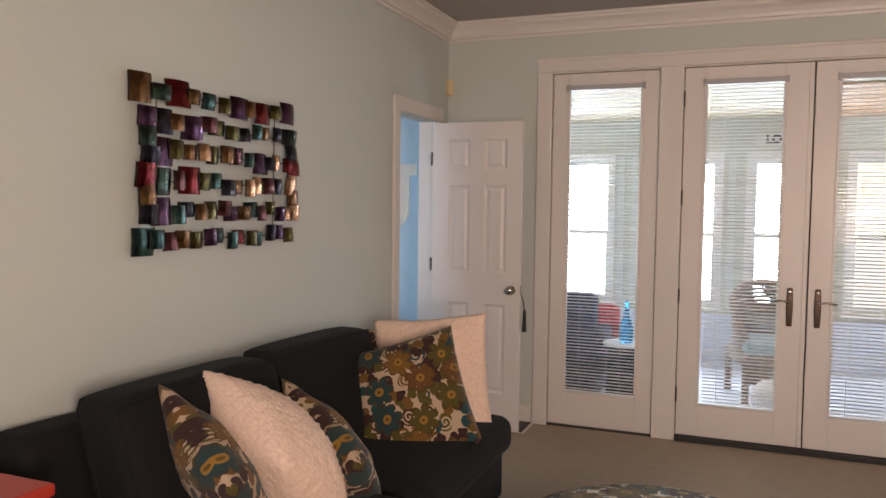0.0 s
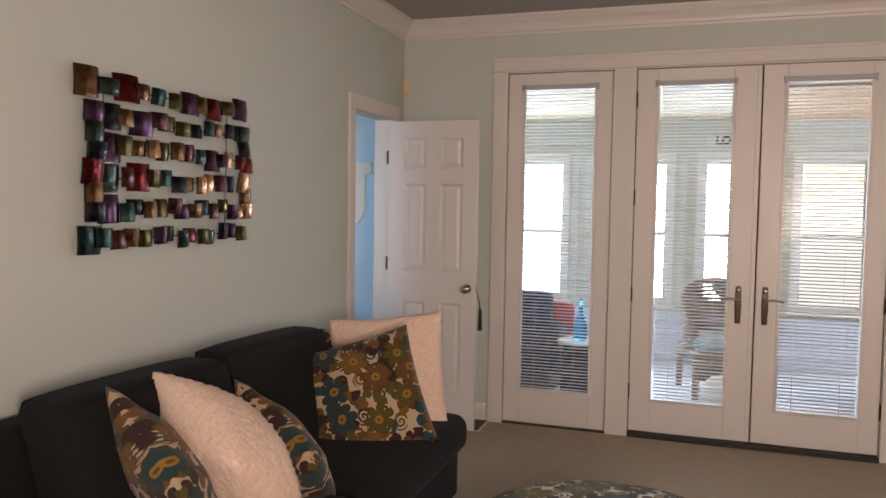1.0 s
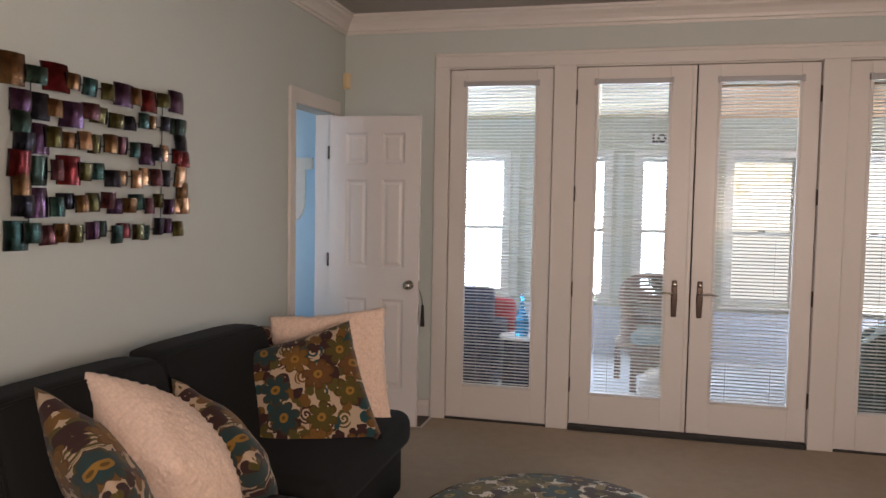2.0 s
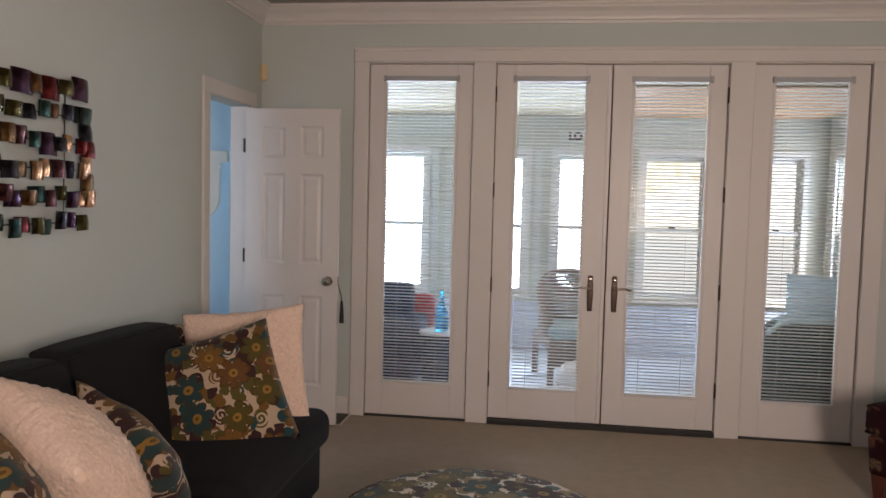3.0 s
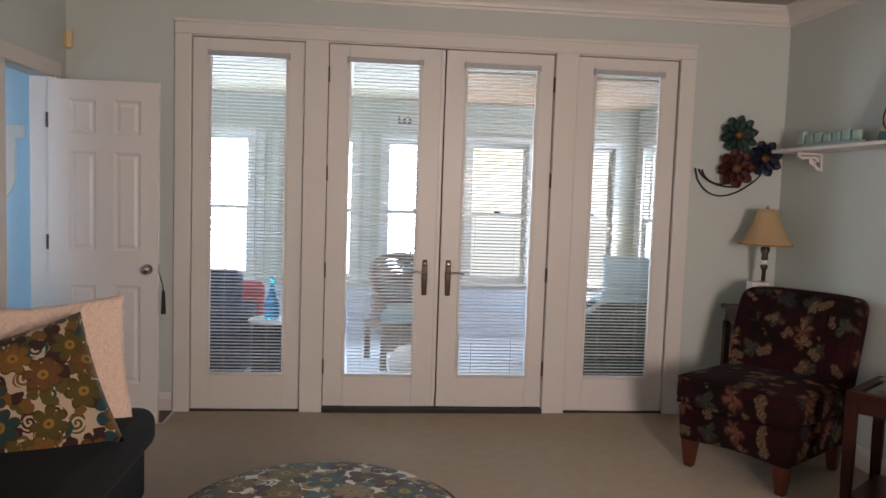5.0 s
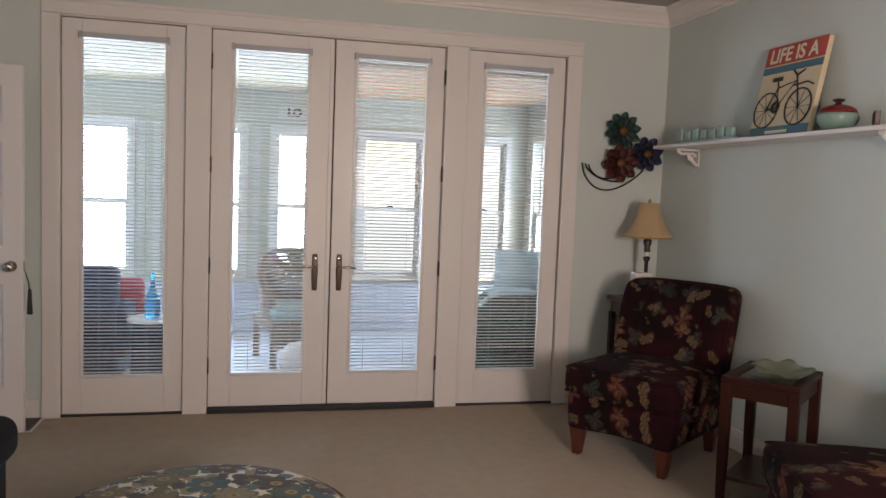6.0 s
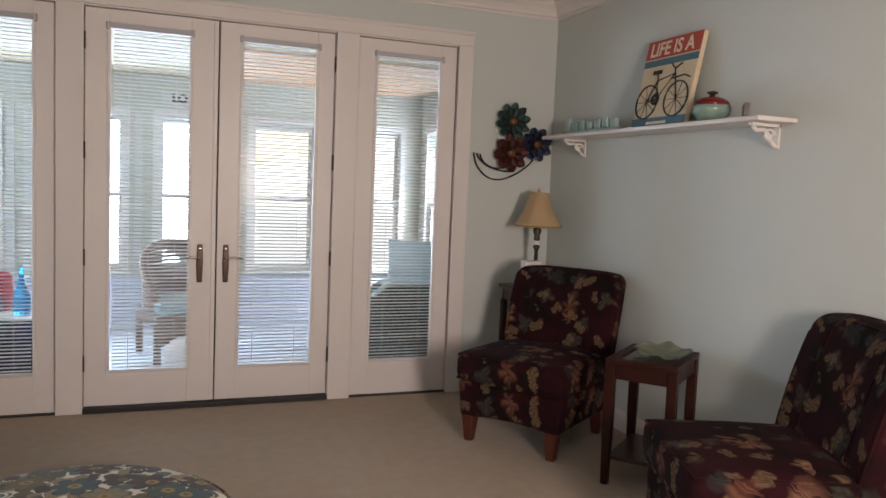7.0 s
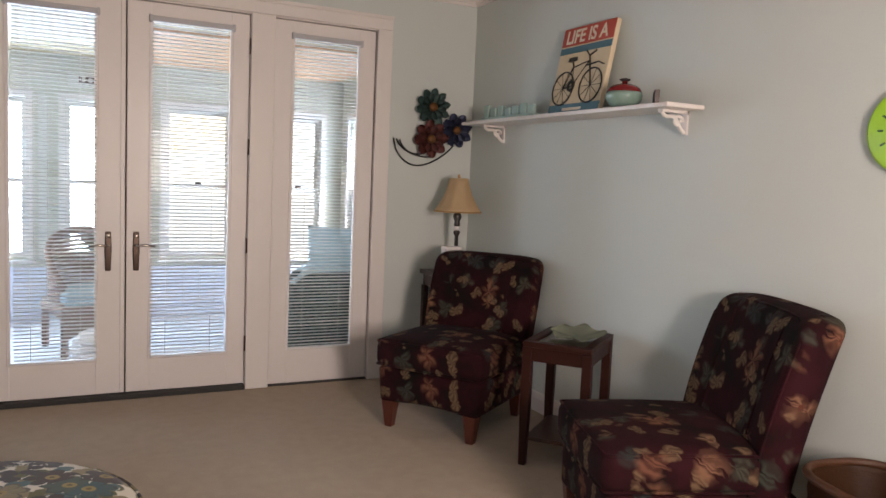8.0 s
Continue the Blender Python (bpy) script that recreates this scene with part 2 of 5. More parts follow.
def tapestry(name):
    """Dark burgundy cloth with soft peach blooms and faint grey-green leaves."""
    m, t, p = nodes_of(name)
    v = coords(t)
    wob = noise_of(t, v, 7.0, 3.0)
    bend = t.nodes.new("ShaderNodeVectorMath")
    bend.operation = 'MULTIPLY_ADD'
    link(t, wob.outputs["Color"], bend.inputs[0])
    bend.inputs[1].default_value = (0.09, 0.09, 0.09)
    link(t, v, bend.inputs[2])
    pos = bend.outputs[0]

    def blooms(scale, count, shift, share, soft):
        moved = t.nodes.new("ShaderNodeVectorMath")
        link(t, pos, moved.inputs[0])
        moved.inputs[1].default_value = (shift, shift * 0.6, shift * 1.4)
        vor = node(t, "ShaderNodeTexVoronoi", Scale=scale, Randomness=0.9)
        link(t, moved.outputs[0], vor.inputs["Vector"])
        sub = t.nodes.new("ShaderNodeVectorMath")
        sub.operation = 'SUBTRACT'
        link(t, moved.outputs[0], sub.inputs[0])
        link(t, vor.outputs["Position"], sub.inputs[1])
        sep = t.nodes.new("ShaderNodeSeparateXYZ")
        link(t, sub.outputs[0], sep.inputs[0])
        up = maths(t, 'ADD', maths(t, 'MULTIPLY', sep.outputs[1], 0.7), sep.outputs[2])
        ang = maths(t, 'ARCTAN2', up, sep.outputs[0])
        rad = maths(t, 'MULTIPLY', vor.outputs["Distance"], 1.0)
        rnd = t.nodes.new("ShaderNodeSeparateColor")
        link(t, vor.outputs["Color"], rnd.inputs[0])
        lobes = maths(t, 'ABSOLUTE', maths(t, 'SINE', maths(t, 'ADD', maths(t, 'MULTIPLY', ang, count / 2), maths(t, 'MULTIPLY', rnd.outputs[2], 6.0))))
        edge = maths(t, 'ADD', maths(t, 'MULTIPLY', lobes, 0.20), 0.22)
        inside = maths(t, 'MINIMUM', maths(t, 'MAXIMUM', maths(t, 'DIVIDE', maths(t, 'SUBTRACT', edge, rad), soft), 0.0), 1.0)
        streak = maths(t, 'ADD', maths(t, 'MULTIPLY', maths(t, 'SINE', maths(t, 'ADD', maths(t, 'MULTIPLY', ang, 7.0), maths(t, 'MULTIPLY', rad, 12.0))), 0.28), 0.66)
        on = maths(t, 'LESS_THAN', rnd.outputs[0], share)
        return maths(t, 'MULTIPLY', maths(t, 'MULTIPLY', inside, streak), on), rnd, rad

    blotch = noise_of(t, v, 5.0, 4.0)
    base = ramp(t, blotch.outputs[0], [(0.36, (0.0050, 0.0036, 0.0032)), (0.48, (0.015, 0.0024, 0.0038)), (0.65, (0.023, 0.0040, 0.0062))])
    leaf, lr, _ = blooms(6.2, 3, 4.3, 0.95, 0.12)
    base = mixcol(t, leaf, base, ramp(t, lr.outputs[1], [(0.0, (0.032, 0.038, 0.030)), (0.5, (0.056, 0.054, 0.037)), (1.0, (0.022, 0.027, 0.028))]))
    sprig, sr, _ = blooms(8.5, 2, 9.1, 0.6, 0.08)
    base = mixcol(t, sprig, base, (0.13, 0.085, 0.048))
    bloom, br, rad = blooms(5.4, 5, 0.0, 0.64, 0.18)
    tint = ramp(t, br.outputs[1], [(0.0, (0.21, 0.105, 0.057)), (0.5, (0.125, 0.055, 0.033)), (1.0, (0.25, 0.155, 0.09))])
    base = mixcol(t, bloom, base, tint)
    base = mixcol(t, maths(t, 'MULTIPLY', maths(t, 'LESS_THAN', rad, 0.07), bloom), base, (0.07, 0.015, 0.010))
    link(t, base, p.inputs["Base Color"])
    p.inputs["Roughness"].default_value = 0.9
    p.inputs["Specular IOR Level"].default_value = 0.15
    thread = noise_of(t, v, 700, 2.0)
    bumped(t, p, thread.outputs[0], 0.3, 0.001)
    return m


CHAIRCLOTH = tapestry("burgundy_floral_tapestry")


def carpet_material():
    m, t, p = nodes_of("beige_carpet")
    v = coords(t)
    fine, tuft, wide = noise_of(t, v, 420, 3), noise_of(t, v, 90, 3), noise_of(t, v, 2.2, 4)
    c = mixcol(t, fine.outputs[0], (0.37, 0.297, 0.230), (0.60, 0.507, 0.405))
    c = mixcol(t, maths(t, 'MULTIPLY', tuft.outputs[0], 0.6), c, (0.39, 0.327, 0.253))
    patch = ramp(t, noise_of(t, v, 13.0, 4).outputs[0], [(0.38, (0.0, 0.0, 0.0)), (0.64, (1.0, 1.0, 1.0))])
    c = mixcol(t, maths(t, 'MULTIPLY', patch, 0.30), c, (0.34, 0.275, 0.212))
    c = mixcol(t, maths(t, 'MULTIPLY', wide.outputs[0], 0.45), c, (0.42, 0.353, 0.273))
    link(t, c, p.inputs["Base Color"])
    p.inputs["Roughness"].default_value = 0.97
    p.inputs["Specular IOR Level"].default_value = 0.1
    bumped(t, p, mixcol(t, 0.5, fine.outputs[0], tuft.outputs[0]), 0.8, 0.006)
    return m


CARPET = carpet_material()


def glass_material():
    m, t, p = nodes_of("clear_glass")
    p.inputs["Roughness"].default_value = 0.0
    p.inputs["IOR"].default_value = 1.16
    p.inputs["Transmission Weight"].default_value = 1.0
    p.inputs["Base Color"].default_value = (0.96, 0.98, 0.98, 1)
    return m


GLASS = glass_material()


def blue_glass_material():
    m, t, p = nodes_of("blue_glass")
    p.inputs["Roughness"].default_value = 0.05
    p.inputs["Transmission Weight"].default_value = 0.8
    p.inputs["Base Color"].default_value = (0.03, 0.50, 0.92, 1)
    return m


BLUEGLASS = blue_glass_material()


def metal_enamel(name, colour, metal=0.95, rough=0.16):
    m, t, p = nodes_of(name)
    v = coords(t)
    wide = noise_of(t, v, 16, 5)
    tone = ramp(t, wide.outputs[0], [(0.30, tuple(c * 0.16 for c in colour)), (0.52, tuple(c * 0.6 for c in colour)), (0.72, tuple(min(1, c * 1.15) for c in colour))])
    link(t, tone, p.inputs["Base Color"])
    p.inputs["Metallic"].default_value, p.inputs["Roughness"].default_value = metal, rough
    bumped(t, p, wide.outputs[0], 0.15, 0.003)
    return m


ENAMEL = {k: metal_enamel("enamel_" + n, c) for k, n, c in (
    ("b", "rust", (0.28, 0.14, 0.06)), ("g", "green", (0.055, 0.085, 0.065)), ("r", "red", (0.24, 0.03, 0.03)),
    ("t", "teal", (0.065, 0.13, 0.115)), ("o", "olive", (0.15, 0.12, 0.04)), ("p", "purple", (0.115, 0.05, 0.095)),
    ("n", "slate", (0.055, 0.05, 0.065)), ("c", "copper", (0.90, 0.50, 0.28)), ("l", "plum", (0.17, 0.06, 0.065)))}

# ---- building helpers ----


def mesh_ob(name, bm, mat, smooth=False):
    me = bpy.data.meshes.new(name)
    bm.normal_update()
    bm.to_mesh(me)
    bm.free()
    for m in (mat if isinstance(mat, (list, tuple)) else [mat]):
        me.materials.append(m)
    if smooth:
        me.shade_smooth()
    return new(name, me)


def part(name, bm, mat, parent, label="", smooth=False, at=None):
    ob = mesh_ob(name, bm, mat, smooth)
    ob.parent = parent
    if at is not None:
        ob.matrix_basis = at
    if label:
        ob["label"] = label
    return ob


def thing(name, m, label, category, group="", kind=""):
    ob = new(name)
    ob.empty_display_size = 0.1
    ob.matrix_basis = m
    return tagged(ob, label, category, group, kind)


def setting(name, bm, mat, label="", category="", smooth=False):
    return tagged(mesh_ob(name, bm, mat, smooth), label, category, "", "structure")


def box(x0, x1, y0, y1, z0, z1, bm=None, bevel=0.0):
    own = bm is None
    b = bmesh.new()
    bmesh.ops.create_cube(b, size=1)
    bmesh.ops.scale(b, vec=(x1 - x0, y1 - y0, z1 - z0), verts=b.verts)
    bmesh.ops.translate(b, vec=((x0 + x1) / 2, (y0 + y1) / 2, (z0 + z1) / 2), verts=b.verts)
    if bevel:
        bmesh.ops.bevel(b, geom=list(b.edges), offset=bevel, segments=2, profile=0.5, affect='EDGES')
    if own:
        return b
    return join(bm, b)


def join(bm, other, m=None):
    if m is not None:
        bmesh.ops.transform(other, matrix=m, verts=other.verts)
    me = bpy.data.meshes.new("joined")
    other.to_mesh(me)
    other.free()
    bm.from_mesh(me)
    bpy.data.meshes.remove(me)
    return bm


def rbox(hx, hy, hz, r, n=8, warp=None):
    """A padded box, half sizes hx, hy, hz, corner radius r, shaped by warp(x, y, z)."""
    def marks(h):
        edge = [h - r * k for k in (0.0, 0.18, 0.42, 0.7, 1.0)]
        inner = [(-1 + 2 * i / n) * (h - r) for i in range(1, n)]
        return sorted({round(c, 6) for c in [-e for e in edge] + inner + edge})
    axes = [marks(h) for h in (hx, hy, hz)]
    half = (hx, hy, hz)
    bm = bmesh.new()
    seen = {}

    def vert(p):
        key = tuple(round(c, 5) for c in p)
        if key not in seen:
            c = Vector([max(-(h - r), min(h - r, q)) for h, q in zip(half, p)])
            d = Vector(p) - c
            q = c + d.normalized() * r if d.length > 1e-9 else c
            seen[key] = bm.verts.new(warp(*q) if warp else q)
        return seen[key]
    for a in range(3):
        u, v = (a + 1) % 3, (a + 2) % 3
        for s in (-1, 1):
            for i in range(len(axes[u]) - 1):
                for j in range(len(axes[v]) - 1):
                    quad = []
                    for du, dv in ((0, 0), (1, 0), (1, 1), (0, 1)):
                        p = [0, 0, 0]
                        p[a], p[u], p[v] = s * half[a], axes[u][i + du], axes[v][j + dv]
                        quad.append(vert(p))
                    bm.faces.new(quad if s > 0 else quad[::-1])
    return bm


def lathe(profile, seg=32, bm=None):
    """A turned form from (radius, height) pairs, closed at both ends."""
    b = bmesh.new()
    rings = []
    for r, z in profile:
        rings.append([b.verts.new((r * math.cos(2 * math.pi * i / seg), r * math.sin(2 * math.pi * i / seg), z)) for i in range(seg)])
    for lo, hi in zip(rings, rings[1:]):
        for i in range(seg):
            b.faces.new((lo[i], lo[(i + 1) % seg], hi[(i + 1) % seg], hi[i]))
    b.faces.new(rings[0][::-1])
    b.faces.new(rings[-1])
    return b if bm is None else join(bm, b)


def tube(points, r, seg=8, bm=None):
    """A round bar along points."""
    b = bmesh.new()
    pts = [Vector(p) for p in points]
    rings = []
    for i, p in enumerate(pts):
        d = (pts[min(i + 1, len(pts) - 1)] - pts[max(i - 1, 0)]).normalized()
        side = d.cross(Vector((0, 0, 1)) if abs(d.z) < 0.9 else Vector((1, 0, 0))).normalized()
        up = side.cross(d)
        rings.append([b.verts.new(p + r * (math.cos(2 * math.pi * k / seg) * side + math.sin(2 * math.pi * k / seg) * up)) for k in range(seg)])
    for lo, hi in zip(rings, rings[1:]):
        for k in range(seg):
            b.faces.new((lo[k], hi[k], hi[(k + 1) % seg], lo[(k + 1) % seg]))
    b.faces.new(rings[0])
    b.faces.new(rings[-1][::-1])
    return b if bm is None else join(bm, b)


def prism(outline, depth):
    """A flat outline in x and z, given a thickness along y."""
    b = bmesh.new()
    f = [b.verts.new((x, 0, z)) for x, z in outline]
    k = [b.verts.new((x, depth, z)) for x, z in outline]
    n = len(outline)
    b.faces.new(f)
    b.faces.new(k[::-1])
    for i in range(n):
        b.faces.new((f[i], k[i], k[(i + 1) % n], f[(i + 1) % n]))
    bmesh.ops.recalc_face_normals(b, faces=b.faces)
    return b


def run(profile, p0, p1, inward):
    """A moulding: profile of (out, up) pairs carried from p0 to p1; out points along inward."""
    b = bmesh.new()
    ends = []
    for p in (p0, p1):
        ends.append([b.verts.new((p[0] + inward[0] * o, p[1] + inward[1] * o, p[2] + u)) for o, u in profile])
    n = len(profile)
    for i in range(n):
        b.faces.new((ends[0][i], ends[0][(i + 1) % n], ends[1][(i + 1) % n], ends[1][i]))
    b.faces.new(ends[0][::-1])
    b.faces.new(ends[1])
    bmesh.ops.recalc_face_normals(b, faces=b.faces)
    return b


def wall_with_holes(axis, at0, at1, u0, u1, z0, z1, holes):
    """A wall between at0 and at1 along axis, from u0 to u1, with openings (u0, u1, z0, z1) in order of u."""
    bm = bmesh.new()

    def slab(a, b, lo, hi):
        if b - a < 1e-4 or hi - lo < 1e-4:
            return
        if axis == 'y':
            box(a, b, at0, at1, lo, hi, bm)
        else:
            box(at0, at1, a, b, lo, hi, bm)
    u = u0
    for a, b, lo, hi in holes:
        slab(u, a, z0, z1)
        slab(a, b, z0, lo)
        slab(a, b, hi, z1)
        u = b
    slab(u, u1, z0, z1)
    return bm

# ---- the room ----
setting("floor", box(XL, XR, YB, 0, -0.12, 0), CARPET, "beige cut-pile carpet floor", "floor")
setting("ceiling", box(XL - 0.12, XR + 0.12, YB - 0.12, 0.14, ZC, ZC + 0.12), CEIL, "off-white painted ceiling, its shade put into a grey colour", "ceiling")
setting("wall_north", wall_with_holes('y', 0, 0.14, XL - 0.12, XR + 0.12, 0, ZC, [(-0.90, 2.41, 0, 2.49)]), WALL, "pale aqua painted wall round the glazed doors", "wall")
# the opening nearest the back is unseen, added for the west fill
setting("wall_west", wall_with_holes('x', XL - 0.12, XL, YB, 0, 0, ZC, [(-6.0, -4.9, 0.9, 2.4), (-0.855, -0.215, 0, 2.125)]), WALL, "pale aqua painted wall behind the sofa", "wall")
setting("wall_east", box(XR, XR + 0.12, YB, 0, 0, ZC), WALL, "pale aqua painted wall with a shelf", "wall")
setting("wall_south", wall_with_holes('y', YB - 0.12, YB, XL - 0.12, XR + 0.12, 0, ZC, [(1.15, 1.95, 1.0, 2.1)]), WALL, "pale aqua painted wall", "wall")

CROWN = [(0, -0.125), (0.014, -0.125), (0.016, -0.108), (0.030, -0.104), (0.034, -0.085), (0.052, -0.055), (0.078, -0.034),
         (0.084, -0.020), (0.098, -0.018), (0.100, 0), (0, 0)]
BASE = [(0, 0), (0.016, 0), (0.016, 0.085), (0.012, 0.10), (0.008, 0.118), (0, 0.125)]
for k, (p0, p1, inward) in enumerate((((XL, -0.001, ZC - 0.001), (XR, -0.001, ZC - 0.001), (0, -1)), ((XL + 0.001, YB, ZC - 0.001), (XL + 0.001, 0, ZC - 0.001), (1, 0)), ((XR - 0.001, YB, ZC - 0.001), (XR - 0.001, 0, ZC - 0.001), (-1, 0)))):
    setting("crown_moulding", run(CROWN, p0, p1, inward), WHITE, "white stepped crown moulding", "moulding")
for p0, p1, inward in (((XL, 0, 0), (-0.985, 0, 0), (0, -1)), ((2.50, 0, 0), (XR, 0, 0), (0, -1)), ((XL, YB, 0), (XL, -0.945, 0), (1, 0)), ((XR, YB, 0), (XR, -0.016, 0), (-1, 0))):
    setting("baseboard", run(BASE, p0, p1, inward), WHITE, "white painted baseboard", "baseboard")

# casing and frame of the glazed doors
CAS = 0.095


def casing_profile(w):
    return [(0, 0), (0, -0.02), (0.012, -0.024), (w - 0.03, -0.018), (w - 0.012, -0.012), (w, -0.010), (w, 0)]


door_frame = thing("glazed_door_frame", pose(0, 0, 0), "white painted frame and casing of the glazed doors", "door frame", kind="structure")
part("jamb", box(-0.972, -0.868, -0.022, 0, 0, 2.462, bevel=0.004), WHITE, door_frame)
part("jamb", box(2.375, 2.484, -0.022, 0, 0, 2.462, bevel=0.004), WHITE, door_frame)
part("head", box(-0.972, 2.484, -0.024, 0, 2.462, 2.556, bevel=0.004), WHITE, door_frame)
part("head_cap", box(-0.976, 2.488, -0.034, 0, 2.535, 2.560, bevel=0.006), WHITE, door_frame)
part("mullion", box(-0.150, 0.0, -0.020, 0.10, 0, 2.462, bevel=0.004), WHITE, door_frame)
part("mullion", box(1.511, 1.664, -0.020, 0.10, 0, 2.462, bevel=0.004), WHITE, door_frame)
part("head_jamb", box(-0.9, 2.41, 0.001, 0.138, 2.455, 2.4895), WHITE, door_frame)
part("side_jamb", box(-0.899, -0.873, 0.001, 0.138, 0, 2.454), WHITE, door_frame)
part("side_jamb", box(2.381, 2.409, 0.001, 0.138, 0, 2.454), WHITE, door_frame)
part("threshold", box(0.001, 1.510, -0.03, 0.13, 0.0, 0.03, bevel=0.004), BLACK, door_frame, "dark bronze threshold")
# black strips paint the shade in the gaps below the side panels
for a, b in ((-0.872, -0.151), (1.665, 2.380)):
    part("sill", box(a, b, -0.004, 0.13, 0.0, 0.007), BLACK, door_frame, "black strip standing for the shaded gap under the fixed panel")

def slat_mesh(w):
    """One blind slat, slightly curved, tilted a little."""
    bm = bmesh.new()
    rows = []
    for i in range(5):
        u = -1 + i / 2
        y, z = 0.0128 * u, 0.0066 * (1 - u * u)
        rows.append([bm.verts.new((x, y, z)) for x in (-w / 2, w / 2)])
    for a, b in zip(rows, rows[1:]):
        bm.faces.new((a[0], a[1], b[1], b[0]))
    r = bmesh.ops.solidify(bm, geom=list(bm.faces), thickness=0.0008)
    me = bpy.data.meshes.new("slat")
    bm.to_mesh(me)
    bm.free()
    me.materials.append(SLAT)
    return me


def glazed_door(name, x0, x1, gx0, gx1, z0, label):
    """A tall white door leaf with one long pane and a blind over it. x0..x1 leaf, gx0..gx1 pane."""
    top, g0, g1 = 2.450, 0.252, 2.345
    leaf = thing(name, pose((x0 + x1) / 2, 0.045, 0), label, "door", kind="structure")
    c = (x0 + x1) / 2
    a, b, ga, gb = x0 - c, x1 - c, gx0 - c, gx1 - c
    part("stile", box(a, ga, -0.022, 0.022, z0, top, bevel=0.003), DOORWHITE, leaf)
    part("stile", box(gb, b, -0.022, 0.022, z0, top, bevel=0.003), DOORWHITE, leaf)
    part("bottom_rail", box(ga, gb, -0.0215, 0.0215, z0, g0), DOORWHITE, leaf)
    part("top_rail", box(ga, gb, -0.0215, 0.0215, g1, top), DOORWHITE, leaf)
    for p, q, r, s in ((ga - 0.014, ga + 0.008, g0, g1), (gb - 0.008, gb + 0.014, g0, g1)):
        part("glazing_bead", box(p, q, -0.028, -0.010, r - 0.012, s, bevel=0.004), DOORWHITE, leaf)
    part("glazing_bead", box(ga + 0.008, gb - 0.008, -0.028, -0.010, g0 - 0.014, g0 + 0.008, bevel=0.004), DOORWHITE, leaf)
    for p, q in ((a - 0.006, a), (b, b + 0.006)):
        part("weatherstrip", box(p, q, -0.004, 0.012, z0, top + 0.004), STRIP, leaf, "brown weatherstrip")
    part("weatherstrip", box(a, b, -0.004, 0.012, top, top + 0.0045), STRIP, leaf, "brown weatherstrip")
    pane = part("pane", box(ga, gb, -0.002, 0.002, g0, g1), GLASS, leaf)
    pane.visible_shadow = False
    w = gb - ga - 0.02
    blind = thing("window_blind", pose(c, 0.045 - 0.036, 0), "white horizontal mini blind with open slats over a door pane", "blind", "blinds on the glazed doors")
    part("headrail", box(ga - 0.018, gb + 0.018, -0.014, 0.012, 2.335, 2.368, bevel=0.004), GREYPLASTIC, blind, "grey blind headrail")
    for e in (ga - 0.018, gb + 0.003):
        part("bracket", box(e, e + 0.018, -0.018, 0.013, 2.330, 2.373, bevel=0.003), GREYPLASTIC, blind)
    part("bottom_rail", box(ga + 0.004, gb - 0.004, -0.010, 0.010, 0.247, 0.262, bevel=0.003), SLAT, blind)
    me = slat_mesh(w)
    n = 93
    for i in range(n):
        s = new("slat", me)
        s.parent = blind
        s.matrix_basis = pose(0, 0, 0.275 + i * (2.320 - 0.275) / (n - 1), random.uniform(-0.1, 0.1), 0, 0)
    for e in (-0.3 * w, 0.3 * w):
        part("ladder_cord", tube([(e, -0.0115, 0.255), (e, -0.0115, 2.34)], 0.0011, 5), SLAT, blind)
    return leaf


PANES = (("door_1", -0.868, -0.152, -0.752, -0.268, 0.010, "white fixed glazed side panel"),
         ("door_2", 0.004, 0.768, 0.139, 0.603, 0.034, "white glazed double door leaf with bronze lever"),
         ("door_3", 0.776, 1.507, 0.915, 1.392, 0.034, "white glazed double door leaf with bronze lever"),
         ("door_4", 1.668, 2.374, 1.798, 2.255, 0.010, "white fixed glazed side panel"))
leaves = {p[0]: glazed_door(*p) for p in PANES}
part("astragal", box(-0.028, -0.003, -0.030, -0.0225, 0.036, 2.448, bevel=0.003), DOORWHITE, leaves["door_2"], at=pose(0.382, 0, 0))

for name, hx, side in (("door_2", 0.672, -1), ("door_3", 0.832, 1)):
    leaf = leaves[name]
    dx = hx - leaf.matrix_basis.translation.x
    plate = part("handle_plate", rbox(0.021, 0.006, 0.122, 0.006, 2, lambda x, y, z: Vector((x * (1 - max(0, abs(z) - 0.105) * 18), y, z))), BRONZE, leaf, "aged bronze handle plate", True, pose(dx, -0.028, 0.925))
    part("lever", tube([(0, -0.004, 0.038), (0, -0.045, 0.038), (side * 0.02, -0.052, 0.039), (side * 0.06, -0.052, 0.043), (side * 0.105, -0.050, 0.034)], 0.0075, 10), NICKEL, plate, "nickel lever", True)
    part("lock_cylinder", lathe([(0.013, 0), (0.013, 0.008), (0.006, 0.010)], 16), NICKEL, plate, "", True, pose(0, -0.006, 0.095, 90))
    edge = (0.002 if name == "door_2" else 1.509) - leaf.matrix_basis.translation.x
    for z in (2.25, 1.606, 0.963, 0.31):
        part("hinge", tube([(edge, -0.050, z - 0.05), (edge, -0.050, z + 0.05)], 0.008, 10), BRONZE, leaf, "bronze hinge")

